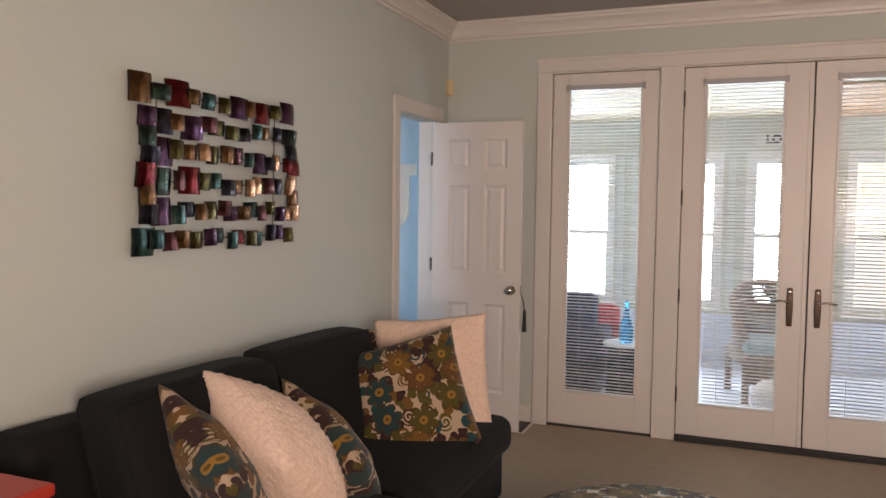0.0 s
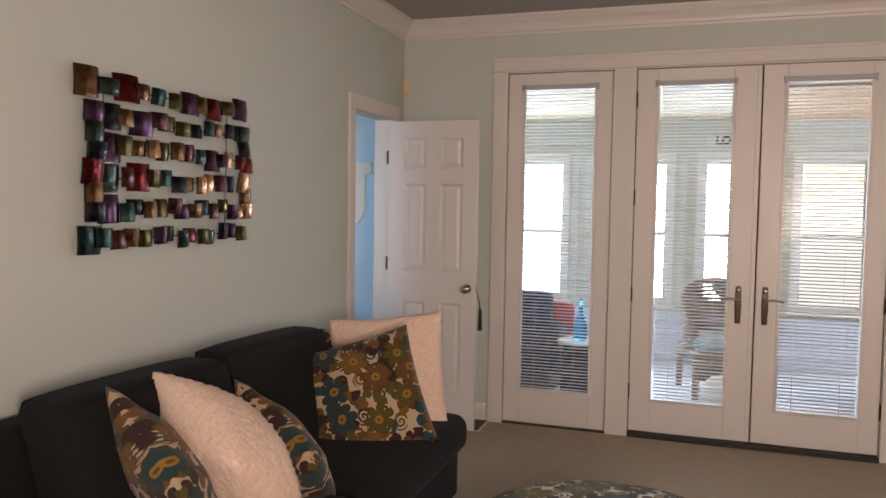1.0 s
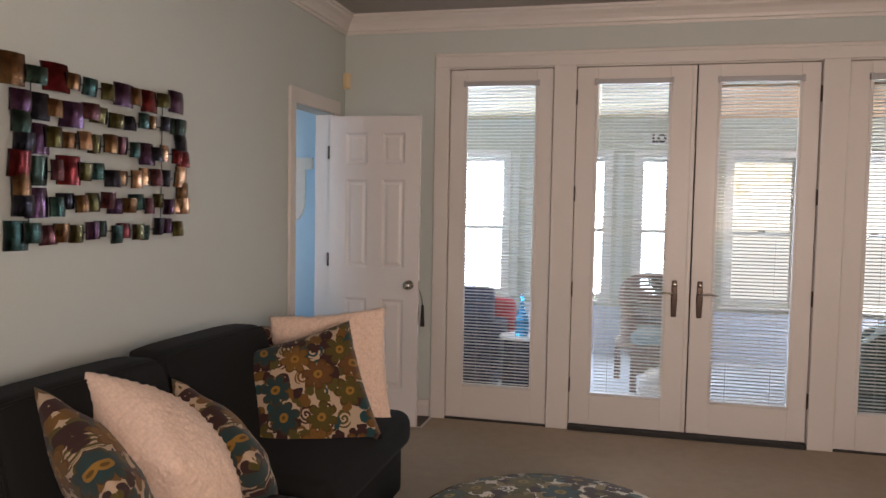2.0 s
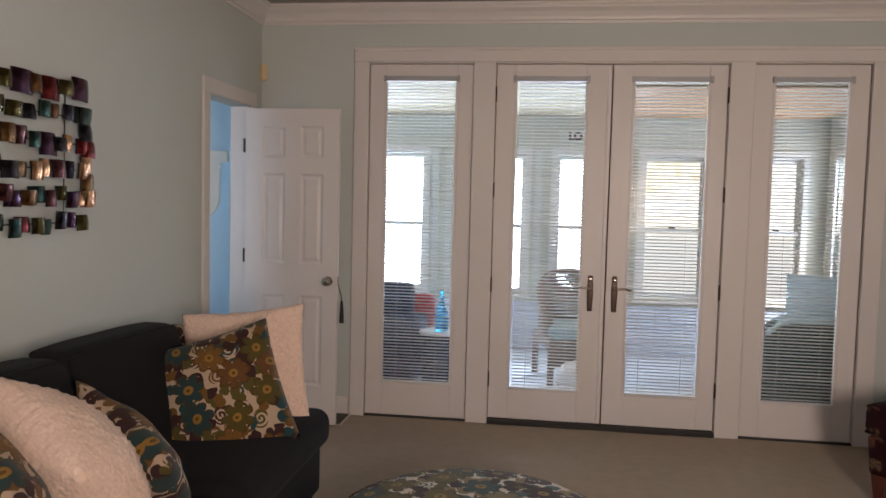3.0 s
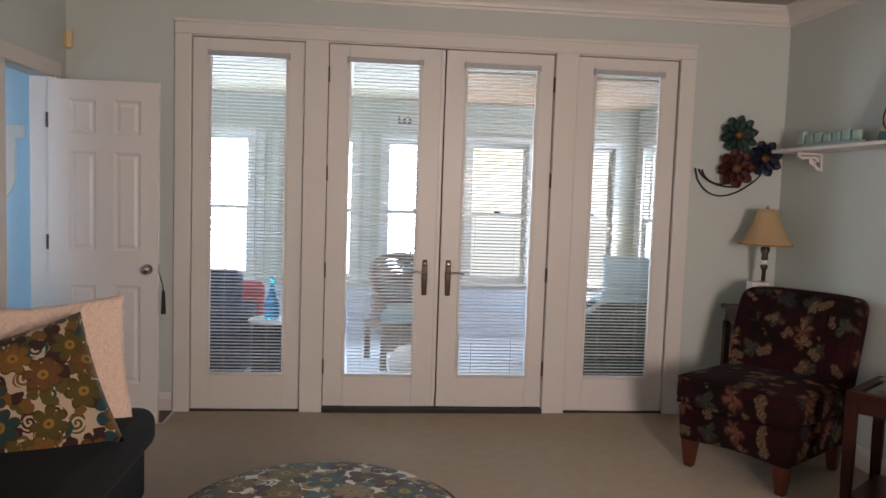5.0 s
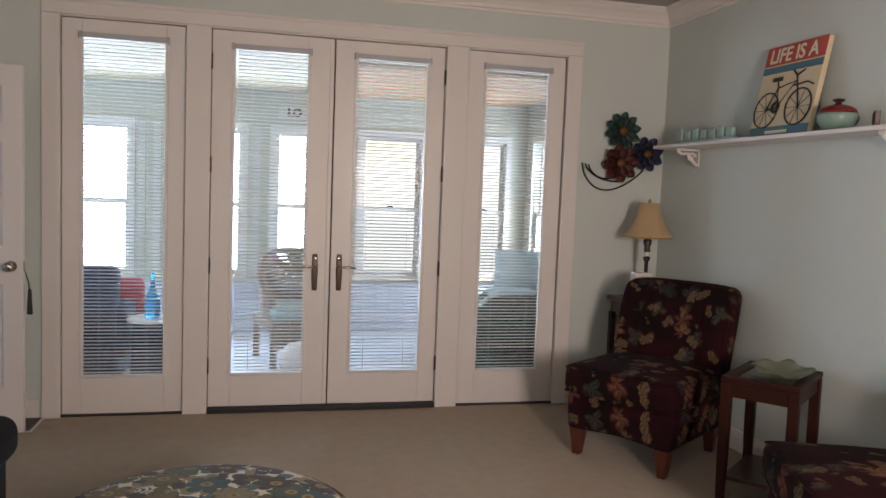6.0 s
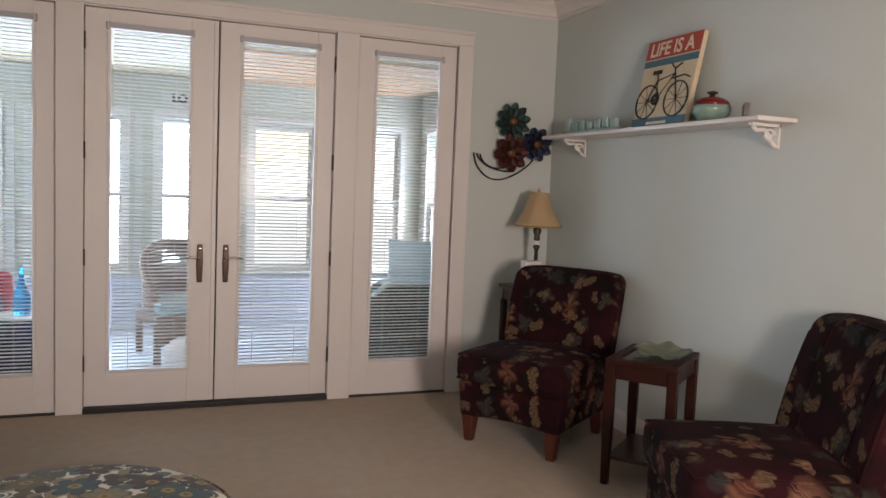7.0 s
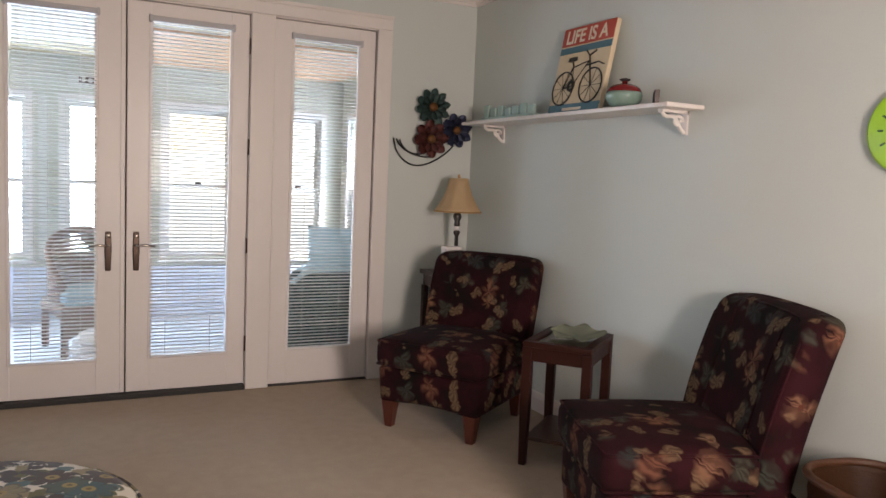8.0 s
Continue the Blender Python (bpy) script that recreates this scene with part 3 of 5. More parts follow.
# interior panel door, standing open into the room
casing = thing("door_casing", pose(XL, 0, 0), "white painted casing of the side doorway", "door frame", kind="structure")
part("jamb_casing", box(0, 0.02, -0.940, -0.862, 0, 2.13, bevel=0.004), WHITE, casing)
part("jamb_casing", box(0, 0.02, -0.208, -0.130, 0, 2.13, bevel=0.004), WHITE, casing)
part("head_casing", box(0, 0.02, -0.940, -0.130, 2.131, 2.222, bevel=0.004), WHITE, casing)
part("jamb", box(-0.125, 0.004, -0.874, -0.855, 0, 2.124), WHITE, casing)
part("jamb", box(-0.125, 0.004, -0.234, -0.2155, 0, 2.124), WHITE, casing)
part("strike_plate", box(-0.05, -0.02, -0.8548, -0.8525, 0.93, 1.0), BRONZE, casing, "dark strike plate")
panel_door = thing("panel_door", pose(XL + 0.012, -0.292, 0), "white six-panel interior door standing open", "door", kind="structure")
DW, DH = 0.640, 2.105
xs = (0.0, 0.118, 0.275, 0.378, 0.537, DW)
zs = (0.012, 0.262, 0.872, 1.082, 1.680, 1.782, 1.992, DH)
for i, j in ((0, 1), (2, 3), (4, 5)):
    part("stile", box(xs[i], xs[j], -0.0175, 0.0175, zs[0], zs[7]), DOORWHITE, panel_door)
for i, j in ((0, 1), (2, 3), (4, 5), (6, 7)):
    for a, b in ((1, 2), (3, 4)):
        part("rail", box(xs[a], xs[b], -0.0174, 0.0174, zs[i], zs[j]), DOORWHITE, panel_door)


def raised_panel(w, h):
    bm = bmesh.new()
    rings = []
    for inset, y in ((0, -0.0175), (0.006, -0.013), (0.016, -0.0065), (0.024, -0.0065), (0.040, -0.0125)):
        rings.append([bm.verts.new((x, y, z)) for x, z in ((inset, inset), (w - inset, inset), (w - inset, h - inset), (inset, h - inset))])
    for lo, hi in zip(rings, rings[1:]):
        for k in range(4):
            bm.faces.new((lo[k], lo[(k + 1) % 4], hi[(k + 1) % 4], hi[k]))
    bm.faces.new(rings[-1])
    back = [bm.verts.new((x, 0.0165, z)) for x, z in ((0, 0), (w, 0), (w, h), (0, h))]
    for k in range(4):
        bm.faces.new((rings[0][(k + 1) % 4], rings[0][k], back[k], back[(k + 1) % 4]))
    bm.faces.new(back[::-1])
    bmesh.ops.recalc_face_normals(bm, faces=bm.faces)
    return bm


for i, j in ((1, 2), (3, 4), (5, 6)):
    for a, b in ((1, 2), (3, 4)):
        part("panel", raised_panel(xs[b] - xs[a], zs[j] - zs[i]), DOORWHITE, panel_door, at=pose(xs[a], 0, zs[i]))
for side in (-1, 1):
    knob = part("door_knob", lathe([(0.032, 0), (0.032, 0.006), (0.012, 0.010), (0.011, 0.030), (0.024, 0.040), (0.029, 0.052), (0.026, 0.064), (0.012, 0.069)], 24), NICKEL, panel_door, "satin nickel door knob", True, pose(0.578, side * 0.0175, 0.975, 90 if side < 0 else -90))
for z in (1.86, 1.13, 0.25):
    part("hinge", tube([(-0.006, -0.020, z - 0.045), (-0.006, -0.020, z + 0.045)], 0.007, 10), PEWTER, panel_door, "dark nickel hinge")
part("latch_plate", box(DW, DW + 0.002, -0.012, 0.012, 0.945, 1.005), NICKEL, panel_door)
strap = thing("hanging_strap", pose(XL + 0.012 + DW + 0.022, -0.262, 0), "black fabric strap hung from the door knob", "strap")
part("loop", tube([(-0.08, 0.01, 0.97), (-0.03, 0.006, 0.95), (-0.006, 0, 0.88), (0, 0, 0.82)], 0.004, 8), BLACK, strap)
part("tassel", rbox(0.011, 0.008, 0.075, 0.006, 2, lambda x, y, z: Vector((x * (1.15 - z * 4), y, z))), BLACK, strap, "", True, pose(0, 0, 0.765))

# small wall fittings
sensor = thing("motion_detector", pose(XL + 0.002, -0.03, 2.335), "small cream plastic alarm sensor in the wall corner", "sensor")
sensor.name = "alarm_sensor"
part("housing", rbox(0.022, 0.024, 0.055, 0.010, 2), SHADE, sensor, "cream plastic housing", True, pose(0.024, -0.004, 0.05, 0, 0, 40))
part("mount", box(0.0, 0.012, -0.02, 0.012, 0.0, 0.09, bevel=0.003), SHADE, sensor)
vent = thing("floor_vent", pose(-1.03, -0.15, 0.002), "white metal floor vent set in the carpet", "vent", kind="structure")
part("frame", box(-0.075, 0.075, -0.14, 0.14, 0, 0.004, bevel=0.0015), WHITE, vent)
for i in range(10):
    part("louvre", box(-0.06, 0.06, -0.125 + i * 0.026, -0.112 + i * 0.026, 0.004, 0.008), PEWTER, vent)

# ---- the room behind the side doorway ----
setting("hall_floor", box(-3.5, XL - 0.12, -2.4, 0.7, -0.12, 0), SUNFLOOR, "pale tiled hall floor", "floor")
setting("hall_ceiling", box(-3.5, XL - 0.121, -2.4, 0.7, 2.6, 2.7), CEIL, "white hall ceiling", "ceiling")
setting("hall_wall_north", box(-3.5, XL - 0.12, 0.6, 0.7, 0, 2.6), BLUEWALL, "pale blue painted wall", "wall")
setting("hall_wall_south", box(-3.5, XL - 0.12, -2.5, -2.4, 0, 2.6), BLUEWALL, "pale blue painted wall", "wall")
setting("hall_wall_west", box(-3.5, -3.4, -2.4, 0.6, 0, 2.6), BLUEWALL, "pale blue painted wall", "wall")
plaque = thing("wall_cabinet", pose(-2.2, 0.597, 0), "white scalloped wooden panel on the blue wall", "wall panel")
out = [(-0.45, 1.875), (0.055, 1.875), (0.055, 1.79), (-0.005, 1.78), (-0.008, 1.56)] + [(-0.14 + 0.132 * math.cos(a), 1.52 + 0.17 * -math.sin(a)) for a in np.linspace(0.1, 1.5, 8)] + [(-0.45, 1.34)]
part("board", prism(out, -0.03), WHITE, plaque)

# ---- the sunroom behind the glazed doors ----
SY = 2.8
setting("sunroom_floor", box(-2.4, 3.1, 0.14, SY + 0.14, -0.12, 0), SUNFLOOR, "pale tiled sunroom floor", "floor")
setting("sunroom_ceiling", box(-2.4, 3.1, 0.14, SY + 0.14, 2.42, 2.52), SUNCEIL, "cream painted sunroom ceiling", "ceiling")
WINS = ((-1.95, -0.92), (-0.36, 0.13), (0.455, 1.08), (1.33, 1.93), (2.42, 2.86))
W0, W1 = 0.58, 2.02
setting("sunroom_wall_north", wall_with_holes('y', SY, SY + 0.14, -2.5, 3.2, 0, 2.42, [(a, b, W0, W1) for a, b in WINS]), SUNWALL, "pale green sunroom wall with windows", "wall")
# unseen wall; its opening is added to go with the sunroom fill
setting("sunroom_wall_west", wall_with_holes('x', -2.5, -2.4, 0.14, SY, 0, 2.42, [(0.5, 2.3, W0, W1)]), SUNWALL, "pale green sunroom wall", "wall")
setting("sunroom_wall_east", wall_with_holes('x', 3.1, 3.2, 0.14, SY, 0, 2.42, [(0.4, 1.3, W0, W1), (1.65, 2.55, W0, W1)]), SUNWALL, "pale green sunroom wall", "wall")


def sash_window(name, a, b, m):
    """A white double-hung window: outer frame, two sashes, meeting rail, panes, sill. Local x runs along the wall."""
    w = thing(name, m, "white double-hung window", "window", kind="structure")
    h = b - a
    part("window_frame", box(-h / 2 - 0.06, -h / 2, -0.025, 0.02, W0 - 0.02, W1 + 0.07, bevel=0.004), WHITE, w)
    part("window_frame", box(h / 2, h / 2 + 0.06, -0.025, 0.02, W0 - 0.02, W1 + 0.07, bevel=0.004), WHITE, w)
    part("window_frame", box(-h / 2, h / 2, -0.025, 0.02, W1, W1 + 0.07, bevel=0.004), WHITE, w)
    part("window_sill", box(-h / 2 - 0.08, h / 2 + 0.08, -0.06, 0.02, W0 - 0.045, W0 - 0.021, bevel=0.004), WHITE, w)
    mid = (W0 + W1) / 2 - 0.02
    for lo, hi, y in ((W0, mid + 0.02, 0.05), (mid - 0.02, W1, 0.09)):
        s = part("sash", box(-h / 2, -h / 2 + 0.035, y - 0.015, y + 0.015, lo, hi), WHITE, w)
        part("sash_stile", box(h / 2 - 0.035, h / 2, y - 0.015, y + 0.015, lo, hi), WHITE, w)
        part("sash_rail", box(-h / 2 + 0.035, h / 2 - 0.035, y - 0.0148, y + 0.0148, lo, lo + 0.04), WHITE, w)
        part("sash_rail", box(-h / 2 + 0.035, h / 2 - 0.035, y - 0.0148, y + 0.0148, hi - 0.04, hi), WHITE, w)
        g = part("pane", box(-h / 2 + 0.03, h / 2 - 0.03, y - 0.002, y + 0.002, lo + 0.03, hi - 0.03), GLASS, w)
        g.visible_shadow = False
    part("sash_lock", box(-0.03, 0.03, 0.02, 0.05, mid + 0.02, mid + 0.035, bevel=0.003), BRONZE, w)
    return w


for k, (a, b) in enumerate(WINS):
    sash_window("window_%d" % (k + 1), a, b, pose((a + b) / 2, SY, 0))
for k, (a, b) in enumerate(((0.4, 1.3), (1.65, 2.55))):
    sash_window("window_%d" % (k + 6), a, b, pose(3.1, (a + b) / 2, 0, 0, 0, -90))

# pale boarding below the windows, daylight blue in its colour, and plain corner boards between them
wainscot = thing("wainscot", pose(0, SY, 0), "pale boarded wainscot below the sunroom windows, tinted with blue daylight", "wainscot", kind="structure")
for k in range(36):
    part("board", box(-2.4 + k * 0.15, -2.256 + k * 0.15, -0.014, -0.001, 0.10, 0.50, bevel=0.002), WAINSCOT, wainscot)
part("rail", box(-2.4, 3.0, -0.020, -0.001, 0.001, 0.099, bevel=0.003), WAINSCOT, wainscot)
for x in (-0.80, -0.66, -0.45, 0.27, 2.22):
    setting("corner_board", box(x - 0.035, x + 0.035, SY - 0.024, SY - 0.002, 0.56, 2.06, bevel=0.004), SUNTRIM, "pale painted upright board", "trim")

# ---- outside ----
# ground colour raised almost to white, imitating overexposed daylight
BLOWNGROUND = surface("blown_out_ground", (0.80, 0.77, 0.70), 0.95, 0.12, 6, 0.3, 0.5, 0.03)
setting("ground", box(-300, 300, SY + 0.3, 600, -0.5, -0.3), BLOWNGROUND, "ground outside the sunroom, whitened in colour to look overexposed", "ground")


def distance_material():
    """Bright hazy sky and autumn trees far beyond the lawn, sunlight given as emission."""
    m, t, p = nodes_of("glowing_distance")
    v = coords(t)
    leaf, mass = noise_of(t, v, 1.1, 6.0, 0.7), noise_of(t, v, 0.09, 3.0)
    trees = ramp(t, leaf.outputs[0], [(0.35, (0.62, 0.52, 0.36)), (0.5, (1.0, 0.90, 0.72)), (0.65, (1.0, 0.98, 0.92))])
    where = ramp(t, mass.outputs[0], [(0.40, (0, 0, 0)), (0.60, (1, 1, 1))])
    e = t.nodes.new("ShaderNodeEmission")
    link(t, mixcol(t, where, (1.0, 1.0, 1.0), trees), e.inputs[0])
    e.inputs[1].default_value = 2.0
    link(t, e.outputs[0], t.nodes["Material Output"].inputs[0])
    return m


def far_sheet():
    bm = bmesh.new()
    cols = [[bm.verts.new((60 * math.sin(a), 60 * math.cos(a), z)) for z in (-0.4, 14)] for a in np.linspace(-1.5, 1.5, 25)]
    for a, b in zip(cols, cols[1:]):
        bm.faces.new((a[0], a[1], b[1], b[0]))
    return bm


setting("backdrop", far_sheet(), distance_material(), "glowing sheet of bright hazy trees and sky far outside", "backdrop", True)

# ---- sofa ----
FX = -0.70                                     # front of the sofa's base
sofa = thing("sofa", pose(-1.13, -2.75, 0), "charcoal upholstered two-cushion sofa against the wall", "sofa")
SL, SR = -1.16, 1.16                           # near and far end, along y from its middle


part("base", rbox(0.45, 1.15, 0.13, 0.03, 8), SOFA, sofa, "", True, pose(-0.02, 0, 0.205))
part("back_frame", rbox(0.09, 0.98, 0.33, 0.05, 10, lambda x, y, z: Vector((x - 0.10 * (z + 0.33), y, z + 0.012 * math.sin(5 * y)))), SOFA, sofa, "", True, pose(-0.345, 0, 0.53))
for s in (-1, 1):
    part("arm", rbox(0.40, 0.11, 0.16, 0.07, 8, lambda x, y, z: Vector((x, y, z - 0.10 * max(0, x) / 0.4))), SOFA, sofa, "", True, pose(-0.04, s * 1.03, 0.47))
for y0 in (-0.535, 0.535):
    # T-shaped seat cushions reach out in front of the arms
    s = 1 if y0 > 0 else -1
    part("seat_cushion", rbox(0.375, 0.545, 0.09, 0.065, 10, lambda x, y, z, s=s: Vector((x, y + s * 0.05 if x > 0 else y - s * 0.0, z + 0.022 * max(0, (1 - (x / 0.375) ** 2) * (1 - (y / 0.545) ** 2)) ** 0.6 * (1 if z > 0 else 0)))), SOFA, sofa, "", True, pose(0.115, y0, 0.415))
for y0 in (-0.415, 0.395):
    def shape(x, y, z):
        k = max(0, (1 - (z / 0.27) ** 2) * (1 - (y / 0.405) ** 2)) ** 0.6
        return Vector((x - 0.30 * z + (0.05 * k if x > 0 else 0), y, z - 0.006 * math.sin(3 * y) - (0.012 * (abs(y) / 0.405) ** 4 if z > 0.15 else 0)))
    cushion = part("back_cushion", rbox(0.085, 0.405, 0.26, 0.045, 10, shape), SOFA, sofa, "", True, pose(-0.16, y0, 0.70))
    for e in (-0.074, 0.074):
        edge = [(e, -0.394, -0.2), (e, -0.394, 0.12), (e, -0.392, 0.225), (e, -0.375, 0.247)] + [(e, 0.365 * k / 8, 0.249) for k in range(-8, 9)] + [(e, 0.375, 0.247), (e, 0.392, 0.225), (e, 0.394, 0.12), (e, 0.394, -0.2)]
        part("piping", tube([shape(*q) for q in edge], 0.0055, 6), SOFA, cushion, "", True)
for x in (-0.38, 0.36):
    for y in (-1.05, 1.05):
        part("leg", lathe([(0.018, 0), (0.028, 0.08)], 12), DARKWOOD, sofa, "dark wooden leg", False, pose(x, y, 0))


def on_corner(c, d, e):
    """A pillow's place from its middle, the way to its upper corner and the way to a side corner."""
    d = Vector(d).normalized()
    e = Vector(e)
    e = (e - d * e.dot(d)).normalized()
    u, w = (d + e).normalized(), (d - e).normalized()
    f = w.cross(u)
    return Matrix(((u.x, f.x, w.x, c[0]), (u.y, f.y, w.y, c[1]), (u.z, f.z, w.z, c[2]), (0, 0, 0, 1)))


def pillow(name, m, half, thick, mat, label, shaggy=False, group=""):
    """A square throw pillow standing in its local x-z plane, face towards -y."""
    n = 56 if shaggy else 24
    bm = bmesh.new()
    grid = {}
    for side in (-1, 1):
        for i in range(n + 1):
            for j in range(n + 1):
                u, v = -1 + 2 * i / n, -1 + 2 * j / n
                rim = i in (0, n) or j in (0, n)
                if rim and side == 1:
                    grid[1, i, j] = grid[-1, i, j]
                    continue
                pinch = 1 - 0.10 * (1 - u * u) * abs(v) ** 2 * 0.6 - 0.10 * (1 - v * v) * abs(u) ** 2 * 0.6
                t = thick * max(0, (1 - u ** 2) * (1 - v ** 2)) ** 0.5
                if shaggy:
                    t += (0.005 * math.sin(i * 1.571) * math.sin(j * 1.571) + 0.006 * noise.noise((u * 13, v * 13, side)) + 0.006 * noise.noise((u * 4, v * 4, side))) * (0 if rim else 1)
                else:
                    t += 0.008 * noise.noise((u * 2.5, v * 2.5, side * 3)) * (0 if rim else 1)
                x, z = u * half * pinch, v * half * pinch
                if shaggy:
                    x += 0.006 * noise.noise((u * 9, v * 9, 5.1))
                    z += 0.006 * noise.noise((u * 9, v * 9, 9.3))
                grid[side, i, j] = bm.verts.new((x, z, -side * t))
    for side in (-1, 1):
        for i in range(n):
            for j in range(n):
                q = [grid[side, i, j], grid[side, i + 1, j], grid[side, i + 1, j + 1], grid[side, i, j + 1]]
                if len(set(q)) > 2:
                    bm.faces.new(q)
    bmesh.ops.recalc_face_normals(bm, faces=bm.faces)
    ob = mesh_ob(name, bm, mat, True)
    ob.matrix_basis = m @ pose(0, 0, 0, 90, 0, 0)
    return tagged(ob, label, "pillow", group)


pillow("throw_pillow", pose(-1.005, -1.82, 0.715, -14, -6, 12), 0.285, 0.095, FUR, "cream plush throw pillow leaning on the sofa arm", True, "pillows on the sofa")
pillow("throw_pillow", pose(-1.13, -1.80, 0.665, -14, 2, 16), 0.245, 0.07, FLOWERS, "floral canvas throw pillow tucked behind a plush one", False, "pillows on the sofa")
pillow("throw_pillow", pose(-0.99, -2.14, 0.668, -24, -16, 24), 0.275, 0.125, FLOWERS, "floral canvas throw pillow in teal, ochre and brown", False, "pillows on the sofa")
pillow("throw_pillow", on_corner((-1.00, -2.79, 0.60), (-0.51, -0.20, 0.83), (-0.68, 0.68, -0.25)), 0.25, 0.105, FLOWERS, "floral canvas throw pillow leaning behind a plush one", False, "pillows on the sofa")
pillow("throw_pillow", on_corner((-1.05, -3.08, 0.69), (-0.614, -0.241, 0.75), (-0.54, 0.79, -0.30)), 0.268, 0.160, FUR, "cream plush throw pillow between two floral ones", True, "pillows on the sofa")
pillow("throw_pillow", on_corner((-1.10, -3.324, 0.69), (-0.51, -0.20, 0.83), (-0.60, 0.73, -0.33)), 0.245, 0.10, FLOWERS, "floral canvas throw pillow at the end of the sofa", False, "pillows on the sofa")

# red side table by the sofa
red = thing("side_table", pose(-1.39, -4.10, 0), "red painted side table beside the sofa", "table")
part("tabletop", box(-0.22, 0.20, -0.24, 0.25, 0.80, 0.835, bevel=0.008), REDPAINT, red)
part("apron", box(-0.20, 0.16, -0.20, 0.18, 0.68, 0.80), REDPAINT, red)
for x in (-0.20, 0.13):
    for y in (-0.19, 0.15):
        part("leg", box(x, x + 0.04, y, y + 0.04, 0, 0.68, bevel=0.004), REDPAINT, red)

# ---- round ottoman ----
ott = thing("ottoman", pose(0.145, -2.55, 0), "round ottoman in floral cloth on the carpet", "ottoman")
part("cushion", lathe([(0.43, 0.09), (0.49, 0.11), (0.505, 0.18), (0.505, 0.36), (0.497, 0.385), (0.485, 0.40), (0.45, 0.418), (0.36, 0.434), (0.23, 0.445), (0.10, 0.449), (0.01, 0.45)], 64), OTTOMAN, ott, "", True)
part("welt", tube([(0.501 * math.cos(a), 0.501 * math.sin(a), 0.388) for a in np.linspace(0, 2 * math.pi, 65)], 0.006, 6), OTTOMAN, ott, "", True)
for k in range(4):
    a = math.pi / 4 + k * math.pi / 2
    part("foot", lathe([(0.03, 0), (0.035, 0.09)], 16), DARKWOOD, ott, "", False, pose(0.34 * math.cos(a), 0.34 * math.sin(a), 0))


# ---- armless chairs ----
def slipper_chair(m, label, lift=0.0):
    """Faces local -y; origin on the floor between the legs."""
    ch = thing("armless_chair", m, label, "chair", "armless floral chairs")

    def seat(x, y, z):
        k = max(0, (1 - (x / 0.345) ** 2) * (1 - (y / 0.34) ** 2)) ** 0.6
        return Vector((x, y - (0.02 * (1 - (x / 0.345) ** 2) if y < 0 else 0), z + (0.035 * k if z > 0 else 0)))

    def base(x, y, z):
        arch = 0.02 * max(0, 1 - (x / 0.26) ** 2) if z < 0 and y < 0 else 0
        return Vector((x * (1 + 0.03 * z / 0.1), y, z + arch))

    def back(x, y, z):
        t = max(0, z + 0.36) / 0.72
        scoop = 0.05 * (1 - (x / 0.355) ** 2)
        return Vector((x * (0.97 + 0.05 * math.sin(t * 2.4)), y + 0.17 * t ** 1.5 + (scoop if y < 0 else 0.02 * (1 - (x / 0.355) ** 2)) - 0.02, z - 0.018 * (x / 0.355) ** 4 * t))
    part("base", rbox(0.325, 0.36, 0.105, 0.025, 8, base), CHAIRCLOTH, ch, "", True, pose(0, 0, 0.255))
    part("seat_cushion", rbox(0.345, 0.33, 0.075, 0.045, 10, seat), CHAIRCLOTH, ch, "", True, pose(0, -0.055, 0.44))
    part("backrest", rbox(0.355, 0.095, 0.36, 0.060, 10, back), CHAIRCLOTH, ch, "", True, pose(0, 0.255, 0.645 + lift))
    cushion = [o for o in ch.children if o.name.startswith("seat_cushion")][-1]
    rest = [o for o in ch.children if o.name.startswith("backrest")][-1]
    loop = [(0.325, -0.31), (-0.325, -0.31), (-0.333, -0.29), (-0.333, 0.30), (0.333, 0.30), (0.333, -0.29), (0.325, -0.31)]
    for z in (-0.062, 0.062):
        pts = [Vector(seat(a[0] + (b[0] - a[0]) * k / 8, a[1] + (b[1] - a[1]) * k / 8, z)) for a, b in zip(loop, loop[1:]) for k in range(8)]
        part("piping", tube([(q.x * 1.012, q.y * 1.012 - 0.004, q.z + 0.003 * (1 if z > 0 else -1)) for q in pts], 0.006, 6), CHAIRCLOTH, cushion, "", True)
    rim = [(-0.335, z) for z in np.linspace(-0.30, 0.27, 10)] + [(-0.325 + 0.05 * math.sin(a), 0.29 + 0.05 * (1 - math.cos(a))) for a in (0.3, 0.8, 1.3)] + [(x, 0.342) for x in np.linspace(-0.25, 0.25, 9)] + [(0.325 - 0.05 * math.sin(a), 0.29 + 0.05 * (1 - math.cos(a))) for a in (1.3, 0.8, 0.3)] + [(0.335, z) for z in np.linspace(0.27, -0.30, 10)]
    part("piping", tube([back(x, -0.080, z) for x, z in rim], 0.006, 6), CHAIRCLOTH, rest, "", True)
    for x in (-0.19, 0.19):
        part("pleat", tube([back(x, -0.096, z) for z in np.linspace(-0.30, 0.30, 14)], 0.005, 6), CHAIRCLOTH, rest, "", True)
    for x in (-0.265, 0.265):
        for y in (-0.315, 0.315):
            bm = bmesh.new()
            bmesh.ops.create_cone(bm, cap_ends=True, segments=4, radius1=0.032, radius2=0.056, depth=0.16)
            bmesh.ops.rotate(bm, cent=(0, 0, 0), matrix=Matrix.Rotation(math.pi / 4, 3, 'Z'), verts=bm.verts)
            bmesh.ops.bevel(bm, geom=list(bm.edges), offset=0.004, segments=1, affect='EDGES')
            part("leg", bm, CHERRY, ch, "tapered cherry wood leg", False, pose(x, y, 0.08))
    return ch


